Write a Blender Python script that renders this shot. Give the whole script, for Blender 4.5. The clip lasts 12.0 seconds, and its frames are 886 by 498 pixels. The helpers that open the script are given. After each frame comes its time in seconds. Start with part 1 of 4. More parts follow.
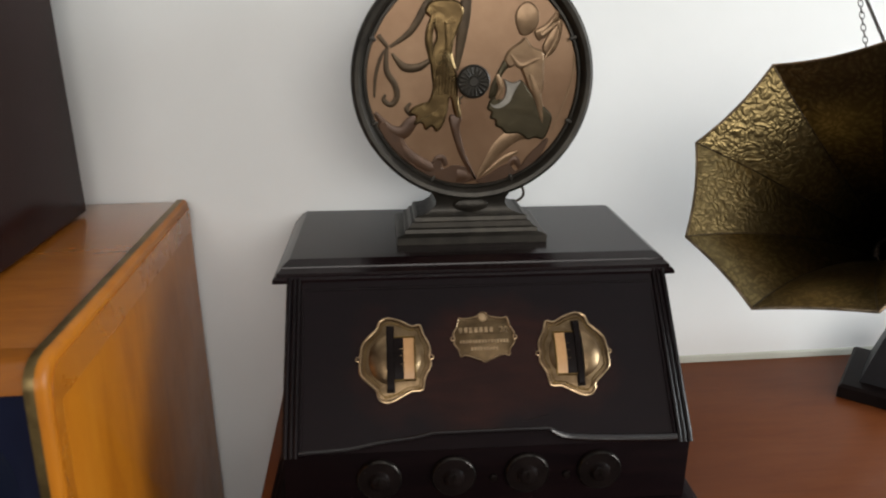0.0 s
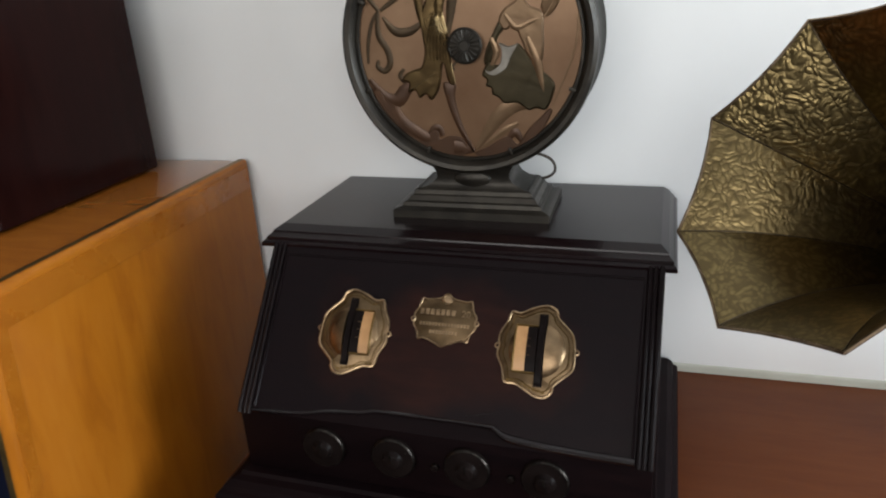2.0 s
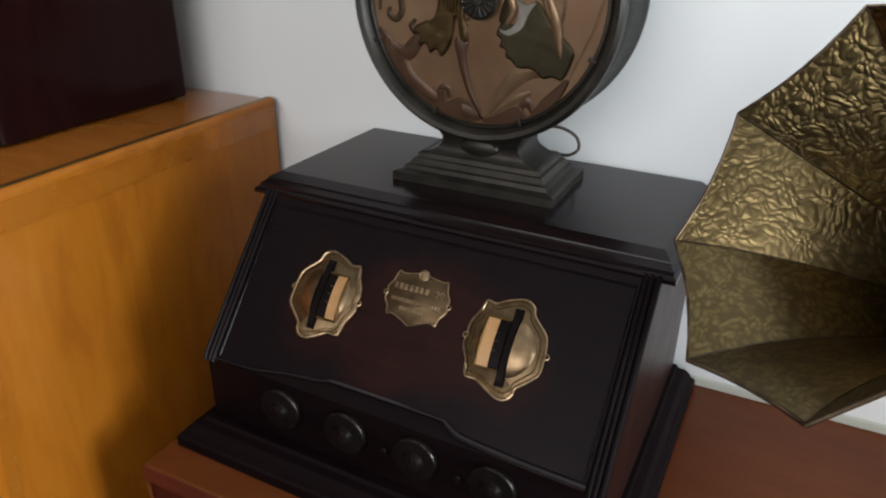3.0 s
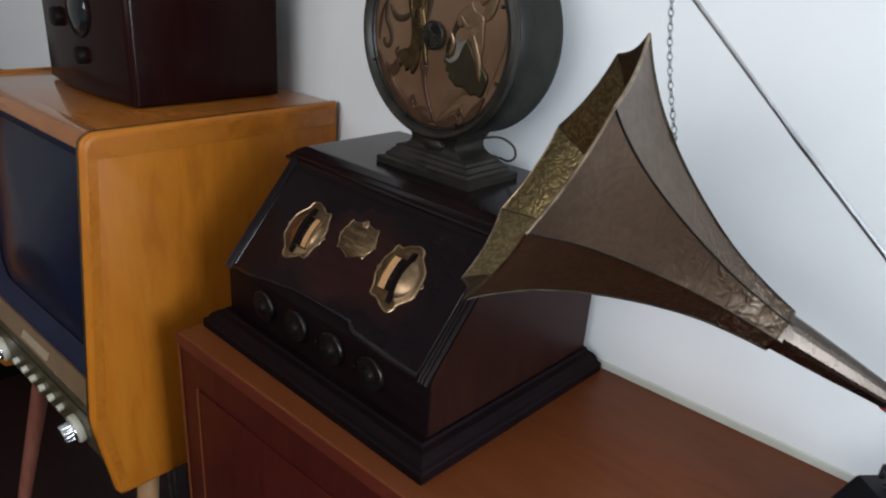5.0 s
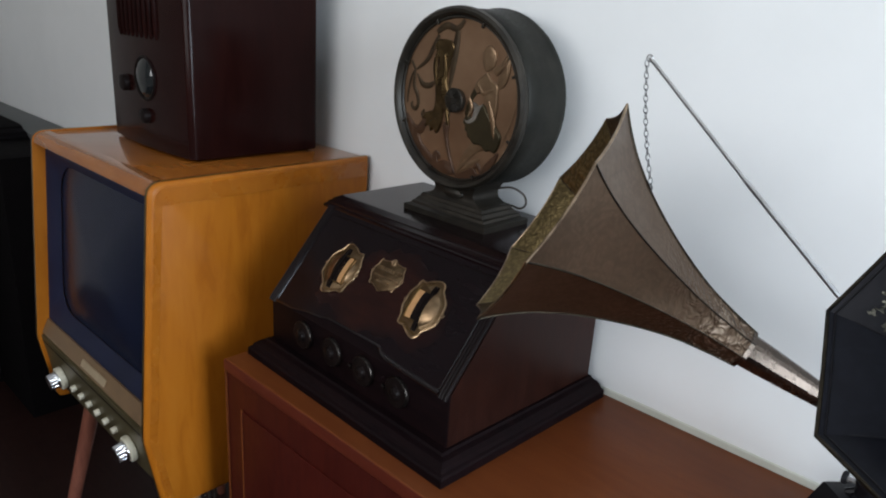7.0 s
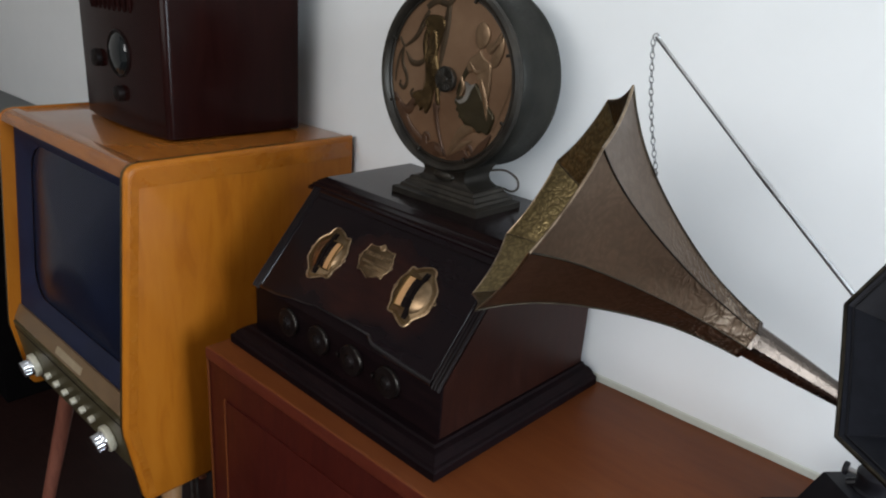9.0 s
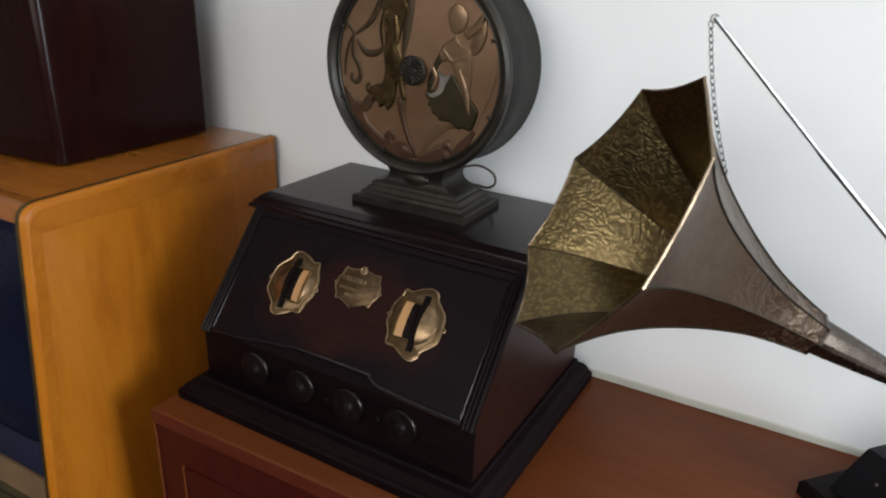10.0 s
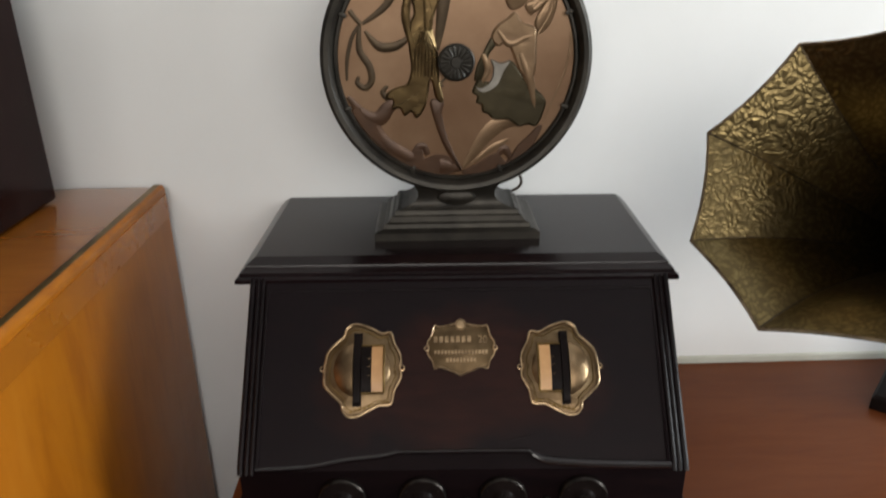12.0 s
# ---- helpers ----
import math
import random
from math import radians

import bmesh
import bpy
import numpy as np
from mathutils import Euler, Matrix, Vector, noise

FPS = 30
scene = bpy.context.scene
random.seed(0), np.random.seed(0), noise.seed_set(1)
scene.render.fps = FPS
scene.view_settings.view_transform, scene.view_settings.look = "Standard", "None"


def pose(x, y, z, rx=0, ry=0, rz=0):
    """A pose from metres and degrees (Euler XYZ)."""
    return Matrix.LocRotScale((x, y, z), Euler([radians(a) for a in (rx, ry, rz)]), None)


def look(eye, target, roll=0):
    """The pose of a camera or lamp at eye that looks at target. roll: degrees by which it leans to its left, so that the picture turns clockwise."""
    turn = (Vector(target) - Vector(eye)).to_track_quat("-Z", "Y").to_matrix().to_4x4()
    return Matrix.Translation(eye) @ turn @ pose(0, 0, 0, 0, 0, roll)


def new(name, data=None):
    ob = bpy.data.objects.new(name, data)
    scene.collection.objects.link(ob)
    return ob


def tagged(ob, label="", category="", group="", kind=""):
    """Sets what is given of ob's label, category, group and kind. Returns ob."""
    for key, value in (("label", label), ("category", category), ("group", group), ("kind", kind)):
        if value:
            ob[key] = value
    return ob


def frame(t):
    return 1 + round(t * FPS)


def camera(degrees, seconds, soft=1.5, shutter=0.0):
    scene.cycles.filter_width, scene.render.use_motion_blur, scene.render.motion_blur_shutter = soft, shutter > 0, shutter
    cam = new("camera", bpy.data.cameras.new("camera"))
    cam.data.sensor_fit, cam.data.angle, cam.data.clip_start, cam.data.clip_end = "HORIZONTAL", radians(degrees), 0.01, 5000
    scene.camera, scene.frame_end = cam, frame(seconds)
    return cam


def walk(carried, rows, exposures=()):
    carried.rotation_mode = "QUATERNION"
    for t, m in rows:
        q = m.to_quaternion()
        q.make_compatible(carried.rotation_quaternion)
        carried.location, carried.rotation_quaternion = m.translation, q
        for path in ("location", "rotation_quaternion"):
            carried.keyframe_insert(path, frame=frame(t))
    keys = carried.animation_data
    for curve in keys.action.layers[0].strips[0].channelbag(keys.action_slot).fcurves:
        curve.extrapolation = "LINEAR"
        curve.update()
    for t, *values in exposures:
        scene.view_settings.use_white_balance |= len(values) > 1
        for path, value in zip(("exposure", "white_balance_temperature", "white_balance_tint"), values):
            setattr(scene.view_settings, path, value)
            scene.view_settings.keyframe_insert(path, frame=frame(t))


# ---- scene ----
cam = camera(63.7, 12.0, soft=2.0, shutter=0.4)
PATH = [
    (0, (-0.114, -0.751, 1.448), (0.077, 1.128, 0.789), 0.0),
    (0.5, (-0.037, -0.707, 1.458), (0.05, 1.162, 0.749), -0.5),
    (1, (0.058, -0.708, 1.463), (-0.176, 1.138, 0.73), -2.3),
    (1.5, (0.151, -0.724, 1.466), (-0.308, 1.072, 0.716), -2.5),
    (2, (0.193, -0.683, 1.442), (-0.332, 1.098, 0.7), -3.2),
    (2.5, (0.225, -0.618, 1.433), (-0.319, 1.137, 0.645), -3.1),
    (2.7, (0.243, -0.593, 1.44), (-0.38, 1.105, 0.585), -1.6),
    (4.3, (0.548, -0.563, 1.434), (-0.678, 0.818, 0.665), 1.5),
    (4.5, (0.589, -0.581, 1.439), (-0.662, 0.792, 0.695), 2.0),
    (5, (0.677, -0.648, 1.462), (-0.532, 0.749, 0.697), 4.1),
    (5.5, (0.734, -0.695, 1.475), (-0.519, 0.691, 0.761), 3.7),
    (6, (0.759, -0.735, 1.486), (-0.5, 0.658, 0.798), 4.2),
    (6.5, (0.771, -0.744, 1.493), (-0.511, 0.65, 0.852), 3.9),
    (7, (0.77, -0.746, 1.492), (-0.524, 0.641, 0.857), 3.7),
    (9, (0.731, -0.732, 1.49), (-0.501, 0.683, 0.8), 4.3),
    (9.5, (0.643, -0.718, 1.497), (-0.452, 0.791, 0.773), 3.8),
    (10, (0.494, -0.735, 1.502), (-0.376, 0.895, 0.737), 2.2),
    (10.5, (0.363, -0.724, 1.502), (-0.292, 0.97, 0.666), 2.7),
    (11, (0.201, -0.687, 1.494), (-0.203, 1.061, 0.61), 2.3),
    (11.5, (0.036, -0.674, 1.48), (-0.09, 1.106, 0.576), -1.8),
    (12, (-0.03, -0.672, 1.464), (0.018, 1.175, 0.696), -0.7),
]
walk(cam, [(t, look(eye, target, roll)) for t, eye, target, roll in PATH], [(0, 0.0, 6700, 10), (1.0, 0.0, 6500, 10), (2.5, 0.0, 6400, 10), (4.5, -0.12, 6020, 10), (6.5, -0.2, 6080, 10), (9, -0.19, 6200, 10), (10.5, -0.04, 6520, 10), (11.5, 0.0, 6600, 10), (12, 0.0, 6700, 10)])

# ---- light ----
world = bpy.data.worlds.new("world")
scene.world = world
world.use_nodes = True
wn = world.node_tree
sky = wn.nodes.new("ShaderNodeTexSky")
sky.sky_type = "NISHITA"
sky.sun_disc = False
sky.sun_elevation, sky.sun_rotation = radians(38), radians(200)
wn.nodes["Background"].inputs[1].default_value = 0.12
wn.links.new(sky.outputs[0], wn.nodes["Background"].inputs[0])


def window_light(name, m, w, h, watts, colour):
    lamp = bpy.data.lights.new(name, "AREA")
    lamp.shape, lamp.size, lamp.size_y = "RECTANGLE", w, h
    lamp.energy, lamp.color = watts, colour
    ob = new(name, lamp)
    ob.matrix_world = m
    return ob


# daylight in the openings of the side window and of the window behind the camera
window_light("window_light_side", look((2.52, -0.5, 1.65), (0.0, -0.3, 1.2)), 0.78, 1.25, 79, (0.86, 0.945, 1.0))
window_light("window_light_rear", look((0.45, -3.22, 2.2), (0.45, 0.0, 1.75)), 3.5, 1.25, 62, (1.0, 0.95, 0.88))
scene.view_settings.exposure = 0.0

# ---- materials ----


def shader(name, rough=0.5, metal=0.0, coat=0.0, spec=0.5):
    m = bpy.data.materials.new(name)
    m.use_nodes = True
    b = m.node_tree.nodes["Principled BSDF"]
    b.inputs["Roughness"].default_value = rough
    b.inputs["Metallic"].default_value = metal
    b.inputs["Coat Weight"].default_value = coat
    b.inputs["Coat Roughness"].default_value = 0.12
    b.inputs["Specular IOR Level"].default_value = spec
    return m, m.node_tree.nodes, m.node_tree.links, b


def coords(nodes, links, scale, kind="Object"):
    tc = nodes.new("ShaderNodeTexCoord")
    mp = nodes.new("ShaderNodeMapping")
    mp.inputs["Scale"].default_value = scale
    links.new(tc.outputs[kind], mp.inputs["Vector"])
    return mp.outputs["Vector"]


def noise_tex(nodes, links, vec, scale, detail=4.0, rough=0.55, distort=0.0):
    n = nodes.new("ShaderNodeTexNoise")
    n.inputs["Scale"].default_value = scale
    n.inputs["Detail"].default_value = detail
    n.inputs["Roughness"].default_value = rough
    n.inputs["Distortion"].default_value = distort
    links.new(vec, n.inputs["Vector"])
    return n.outputs["Fac"]


def ramp(nodes, links, fac, stops):
    r = nodes.new("ShaderNodeValToRGB")
    while len(r.color_ramp.elements) < len(stops):
        r.color_ramp.elements.new(0.5)
    for e, (p, c) in zip(r.color_ramp.elements, stops):
        e.position = p
        e.color = (*c, 1) if len(c) == 3 else (c[0], c[0], c[0], 1)
    links.new(fac, r.inputs["Fac"])
    return r.outputs["Color"]


def mix(nodes, links, fac, a, b, blend="MIX"):
    x = nodes.new("ShaderNodeMix")
    x.data_type = "RGBA"
    x.blend_type = blend
    for sock, val in ((x.inputs[0], fac), (x.inputs[6], a), (x.inputs[7], b)):
        if hasattr(val, "links"):
            links.new(val, sock)
        elif isinstance(val, (int, float)):
            sock.default_value = val
        else:
            sock.default_value = (*val, 1)
    return x.outputs[2]


def bump(nodes, links, b, height, strength, dist=0.002):
    n = nodes.new("ShaderNodeBump")
    n.inputs["Strength"].default_value = strength
    n.inputs["Distance"].default_value = dist
    links.new(height, n.inputs["Height"])
    links.new(n.outputs["Normal"], b.inputs["Normal"])


def vary_rough(nodes, links, b, fac, lo, hi):
    r = nodes.new("ShaderNodeMapRange")
    r.inputs["To Min"].default_value, r.inputs["To Max"].default_value = lo, hi
    links.new(fac, r.inputs["Value"])
    links.new(r.outputs["Result"], b.inputs["Roughness"])


def wood(name, dark, mid, light, stretch, rough=0.35, coat=0.3, fine=1.0, bumpiness=0.12, patch=0.35, pores=0.45, spec=0.5):
    """Veneer: grain drawn out along one axis, clouded by broad patches."""
    m, nodes, links, b = shader(name, rough, 0, coat, spec)
    v = coords(nodes, links, stretch)
    g = noise_tex(nodes, links, v, 9.0, 6, 0.6, 0.6)
    f = noise_tex(nodes, links, v, 60.0 * fine, 3, 0.6)
    vb = coords(nodes, links, (1, 1, 1))
    big = noise_tex(nodes, links, vb, 5.0, 3, 0.5)
    col = ramp(nodes, links, g, [(0.25, dark), (0.5, mid), (0.78, light)])
    col = mix(nodes, links, ramp(nodes, links, f, [(0.35, (pores,)), (0.6, (0.0,))]), col, dark)
    col = mix(nodes, links, ramp(nodes, links, big, [(0.3, (patch,)), (0.7, (0.0,))]), col, dark)
    links.new(col, b.inputs["Base Color"])
    smudge = noise_tex(nodes, links, vb, 14.0, 5, 0.6)
    vary_rough(nodes, links, b, smudge, rough * 0.7, rough * 1.45)
    bump(nodes, links, b, f, bumpiness, 0.0006)
    return m


def burst(name):
    """Panel finished in toned lacquer: red-brown veneer in the middle, shaded to black at the borders, rubbed in places."""
    m, nodes, links, b = shader(name, 0.17, 0, 0.0, 0.15)
    v = coords(nodes, links, (2.2, 9, 9))
    g = noise_tex(nodes, links, v, 8.0, 6, 0.6, 0.5)
    veneer = ramp(nodes, links, g, [(0.3, (0.014, 0.0052, 0.0046)), (0.7, (0.025, 0.0085, 0.0064))])
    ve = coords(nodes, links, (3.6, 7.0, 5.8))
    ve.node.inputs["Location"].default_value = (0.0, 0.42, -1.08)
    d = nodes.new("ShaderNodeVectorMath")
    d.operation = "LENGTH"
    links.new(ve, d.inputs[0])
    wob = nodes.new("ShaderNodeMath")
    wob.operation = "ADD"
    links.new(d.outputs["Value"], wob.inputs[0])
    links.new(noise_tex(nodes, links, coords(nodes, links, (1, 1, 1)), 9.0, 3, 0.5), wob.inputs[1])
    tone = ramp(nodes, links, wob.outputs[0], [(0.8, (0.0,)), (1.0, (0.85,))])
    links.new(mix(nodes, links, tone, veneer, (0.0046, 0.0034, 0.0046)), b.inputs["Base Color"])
    rub = noise_tex(nodes, links, coords(nodes, links, (1, 1, 1)), 22.0, 6, 0.65)
    vary_rough(nodes, links, b, rub, 0.13, 0.27)
    bump(nodes, links, b, noise_tex(nodes, links, v, 60, 3, 0.6), 0.012, 0.0006)
    return m


def metal(name, dark, light, rough=0.35, scale=40.0, strength=0.15, metalness=1.0, balance=(0.35, 0.65)):
    """Aged metal: tarnish in patches over bright metal."""
    m, nodes, links, b = shader(name, rough, metalness)
    v = coords(nodes, links, (1, 1, 1))
    n = noise_tex(nodes, links, v, scale, 5, 0.6)
    fine = noise_tex(nodes, links, v, scale * 8, 3, 0.6)
    links.new(ramp(nodes, links, n, [(balance[0], dark), (balance[1], light)]), b.inputs["Base Color"])
    vary_rough(nodes, links, b, fine, rough * 0.7, rough * 1.5)
    bump(nodes, links, b, fine, strength, 0.0005)
    return m


def hammered(name, dark, light, rough, cell=95.0, depth=0.6, flat_metal=1.0, along=None, pebble=0.5, cells="SMOOTH_F1", fine=55, blotch=0.55, rubbed=None):
    """Sheet metal beaten into pebbly facets, tarnish left in the hollows."""
    m, nodes, links, b = shader(name, rough, flat_metal)
    v = coords(nodes, links, (1, 1, 1))
    warp = nodes.new("ShaderNodeTexNoise")
    warp.inputs["Scale"].default_value = 34
    links.new(v, warp.inputs["Vector"])
    moved = mix(nodes, links, 0.035, v, warp.outputs["Color"])
    vor = nodes.new("ShaderNodeTexVoronoi")
    vor.feature = cells
    vor.inputs["Scale"].default_value = cell
    if cells == "SMOOTH_F1":
        vor.inputs["Smoothness"].default_value = 0.7
    links.new(moved, vor.inputs["Vector"])
    n = noise_tex(nodes, links, moved, fine, 4, 0.6)
    big = noise_tex(nodes, links, v, 11, 3, 0.5)
    h = mix(nodes, links, pebble, vor.outputs["Distance"], n)
    flip = nodes.new("ShaderNodeMath")
    flip.operation = "SUBTRACT"
    flip.inputs[0].default_value = 1.0
    links.new(h, flip.inputs[1])
    h = flip.outputs[0]
    col = ramp(nodes, links, h, [(0.38, dark), (0.75, light)])
    col = mix(nodes, links, ramp(nodes, links, big, [(0.35, (blotch,)), (0.65, (0.0,))]), col, dark)
    links.new(col, b.inputs["Base Color"])
    vary_rough(nodes, links, b, n, rough * 0.7, rough * 1.4)
    if along is not None:
        # the beating grows deeper along a direction
        way, s0, s1, least = along
        d = nodes.new("ShaderNodeVectorMath")
        d.operation = "DOT_PRODUCT"
        d.inputs[1].default_value = way
        links.new(v, d.inputs[0])
        r = nodes.new("ShaderNodeMapRange")
        r.inputs["From Min"].default_value, r.inputs["From Max"].default_value = s0, s1
        r.inputs["To Min"].default_value, r.inputs["To Max"].default_value = least, 1.0
        links.new(d.outputs["Value"], r.inputs["Value"])
        k = nodes.new("ShaderNodeMath")
        k.operation = "MULTIPLY"
        links.new(h, k.inputs[0])
        links.new(r.outputs["Result"], k.inputs[1])
        h = k.outputs[0]
        if rubbed is not None:
            # the proud parts rubbed bright where the beating is deepest, glints put into the colour
            worn = ramp(nodes, links, h, [(0.5, (0.0,)), (0.78, (0.8,))])
            links.new(mix(nodes, links, worn, col, rubbed), b.inputs["Base Color"])
    bump(nodes, links, b, h, depth, 0.006)
    return m


def plain(name, a, c, rough, scale=20.0, strength=0.05, coat=0.0, dist=0.001, metalness=0.0, spec=0.5):
    m, nodes, links, b = shader(name, rough, metalness, coat, spec)
    v = coords(nodes, links, (1, 1, 1))
    n = noise_tex(nodes, links, v, scale, 5, 0.6)
    fine = noise_tex(nodes, links, v, scale * 12, 3, 0.6)
    links.new(ramp(nodes, links, n, [(0.3, a), (0.7, c)]), b.inputs["Base Color"])
    vary_rough(nodes, links, b, n, rough * 0.8, min(1, rough * 1.25))
    bump(nodes, links, b, fine, strength, dist)
    return m


MAHOGANY = burst("toned_mahogany_panel")
LID = wood("polished_black_lid", (0.006, 0.0028, 0.0034), (0.0088, 0.004, 0.0047), (0.012, 0.0052, 0.0057), (1.2, 9, 9), 0.17, 0.0, patch=0.5, spec=0.26, bumpiness=0.01)
REED = plain("reeded_black_lacquer", (0.004, 0.0025, 0.003), (0.008, 0.0045, 0.005), 0.36, 40, 0.03, 0.0, spec=0.14)
LACQUER = plain("glossy_black_lacquer", (0.005, 0.003, 0.0035), (0.009, 0.005, 0.0055), 0.12, 30, 0.02, 0.0, spec=0.65)
MAHOGANY_EDGE = wood("dull_black_mahogany", (0.0034, 0.0017, 0.0022), (0.0066, 0.003, 0.0036), (0.011, 0.0047, 0.0048), (1.2, 9, 9), 0.5, 0.0, patch=0.5, spec=0.06)
MAHOGANY_SIDE = wood("red_black_mahogany", (0.011, 0.0036, 0.0026), (0.02, 0.0062, 0.0042), (0.032, 0.0098, 0.0064), (9, 9, 1.2), 0.36, 0.0, patch=0.4, spec=0.16)
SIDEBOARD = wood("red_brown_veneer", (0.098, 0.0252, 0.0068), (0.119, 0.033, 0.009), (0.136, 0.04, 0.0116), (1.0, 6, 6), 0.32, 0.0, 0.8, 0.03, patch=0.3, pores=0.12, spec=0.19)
# the veneer darkened for upright faces and edge, shade put into the colour
SIDEBOARD_SHADED = wood("red_brown_veneer_shaded", (0.036, 0.0042, 0.0028), (0.056, 0.0075, 0.0044), (0.074, 0.0115, 0.0062), (8, 8, 1.0), 0.4, 0.0, patch=0.3, spec=0.2)
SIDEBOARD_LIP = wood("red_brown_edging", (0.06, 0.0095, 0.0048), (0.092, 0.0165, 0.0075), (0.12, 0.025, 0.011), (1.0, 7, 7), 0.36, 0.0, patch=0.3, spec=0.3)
HONEY = wood("honey_veneer", (0.28, 0.083, 0.005), (0.362, 0.117, 0.0076), (0.4, 0.14, 0.012), (4, 4, 0.8), 0.31, 0.0, 0.5, 0.02, patch=0.3, pores=0.05, spec=0.22)
EDGING = wood("orange_edging_veneer", (0.275, 0.08, 0.0055), (0.345, 0.109, 0.0078), (0.38, 0.13, 0.0115), (0.9, 3, 3), 0.26, 0.15, 0.6, 0.02, patch=0.15, pores=0.03)
GILT = metal("gilt_edge_lacquer", (0.1, 0.066, 0.024), (0.2, 0.14, 0.056), 0.33, 30, 0.06, 0.8)
AMBER = wood("amber_veneer", (0.216, 0.063, 0.0072), (0.279, 0.09, 0.0117), (0.324, 0.1125, 0.0171), (0.9, 5, 5), 0.2, 0.6, 0.6, 0.02, patch=0.15, pores=0.05)
AMBER.node_tree.nodes["Principled BSDF"].inputs["Coat Roughness"].default_value = 0.045
ROSEWOOD = wood("polished_rosewood", (0.0092, 0.0024, 0.0021), (0.0132, 0.0035, 0.003), (0.018, 0.005, 0.004), (6, 6, 1.0), 0.17, 0.0, patch=0.5, pores=0.15, spec=0.095)
# one leg wood in two tones: left legs coloured as shaded, right as lit
LEGWOOD_SHADED = wood("shaded_leg_wood", (0.13, 0.04, 0.025), (0.2, 0.07, 0.045), (0.27, 0.1, 0.06), (10, 10, 1), 0.4, 0.2)
LEGWOOD_LIT = wood("lit_leg_wood", (0.2, 0.105, 0.045), (0.29, 0.16, 0.07), (0.36, 0.2, 0.09), (10, 10, 1), 0.4, 0.2)
FLOORWOOD = wood("dark_floor_boards", (0.009, 0.0035, 0.003), (0.018, 0.007, 0.0055), (0.028, 0.011, 0.0085), (1.0, 9, 9), 0.45, 0.0, spec=0.2)
PLASTER = plain("white_plaster", (0.745, 0.755, 0.752), (0.795, 0.8, 0.798), 0.85, 3.0, 0.12, dist=0.002)
PAINTED = plain("drab_wall_paint", (0.36, 0.34, 0.31), (0.42, 0.4, 0.37), 0.8, 3.0, 0.1, dist=0.002)
DRAB = plain("drab_strip_tone", (0.4, 0.4, 0.34), (0.5, 0.5, 0.44), 0.8, 9.0, 0.1, dist=0.001)
CEILING = plain("ceiling_paint", (0.6, 0.6, 0.61), (0.67, 0.67, 0.68), 0.9, 2.0)
BRASS = metal("aged_brass", (0.135, 0.091, 0.05), (0.225, 0.153, 0.086), 0.42, 60, 0.1)
HOOD = metal("polished_brass_hood", (0.16, 0.107, 0.06), (0.3, 0.204, 0.117), 0.31, 50, 0.06)
BRASS_PLATE = metal("name_plate_brass", (0.092, 0.061, 0.033), (0.16, 0.107, 0.058), 0.5, 60, 0.1)
BRASS_BRIGHT = metal("rubbed_brass", (0.25, 0.172, 0.1), (0.5, 0.352, 0.21), 0.28, 90, 0.08)
# darker copy of the aged brass, with shade put into its colour
BRASS_SHADED = metal("brass_in_shade", (0.1, 0.06, 0.02), (0.2, 0.13, 0.05), 0.45, 60, 0.1)
RELIEF = hammered("patinated_brass_relief", (0.042, 0.027, 0.014), (0.085, 0.055, 0.028), 0.4, 70, 0.1, 0.6)
RELIEF_OLIVE = hammered("olive_lacquered_relief", (0.04, 0.031, 0.015), (0.068, 0.052, 0.026), 0.34, 60, 0.14, 0.65)
RELIEF_BARE = hammered("bare_pressed_relief", (0.17, 0.105, 0.058), (0.27, 0.175, 0.1), 0.3, 60, 0.1, 0.6)
RELIEF_RUST = hammered("rust_lacquered_relief", (0.055, 0.026, 0.0125), (0.09, 0.043, 0.021), 0.38, 60, 0.08, 0.35)
RELIEF_GOLD = hammered("rubbed_brass_relief", (0.085, 0.055, 0.025), (0.2, 0.135, 0.062), 0.28, 70, 0.14, 0.95)
BRONZE = metal("gun_bronze", (0.0175, 0.0152, 0.012), (0.039, 0.0335, 0.026), 0.38, 30, 0.15, 0.55)
FACE = plain("brown_pressed_sheet", (0.17, 0.093, 0.05), (0.265, 0.163, 0.096), 0.34, 9, 0.12, metalness=0.55)
PALE_BRASS = metal("pale_rubbed_metal", (0.15, 0.135, 0.115), (0.26, 0.24, 0.21), 0.4, 50, 0.1, 0.6)
DRUM = metal("dark_green_bronze", (0.0088, 0.0088, 0.0068), (0.018, 0.0172, 0.0135), 0.5, 26, 0.15, 0.25)
# the rubbed colour also paints the glints near the horn's neck
HORN_OUT = hammered("bronzed_horn_outside", (0.092, 0.06, 0.038), (0.128, 0.085, 0.055), 0.34, 190, 0.7, 0.82, ((0.743, 0.461, -0.485), -0.435, -0.33, 0.008), blotch=0.35, rubbed=(0.42, 0.34, 0.26))
HORN_IN = hammered("gilt_horn_inside", (0.134, 0.1, 0.047), (0.262, 0.196, 0.09), 0.31, 190, 0.24, along=((-0.35, 0.93, 0.1), 0.01, 0.045, 0.04), pebble=0.36, cells="F1", fine=120, blotch=0.25)
HORN_NECK = metal("bronzed_neck", (0.068, 0.053, 0.043), (0.1, 0.08, 0.066), 0.24, 12, 0.04, 0.95)
RIM_BRONZE = metal("rubbed_rim_bronze", (0.15, 0.11, 0.075), (0.4, 0.3, 0.2), 0.3, 40, 0.15)
SEAM = metal("seam_bronze", (0.035, 0.027, 0.018), (0.13, 0.098, 0.064), 0.35, 60, 0.2)
SEAM_DARK = metal("seam_dark", (0.02, 0.018, 0.015), (0.06, 0.05, 0.035), 0.4, 60, 0.2)
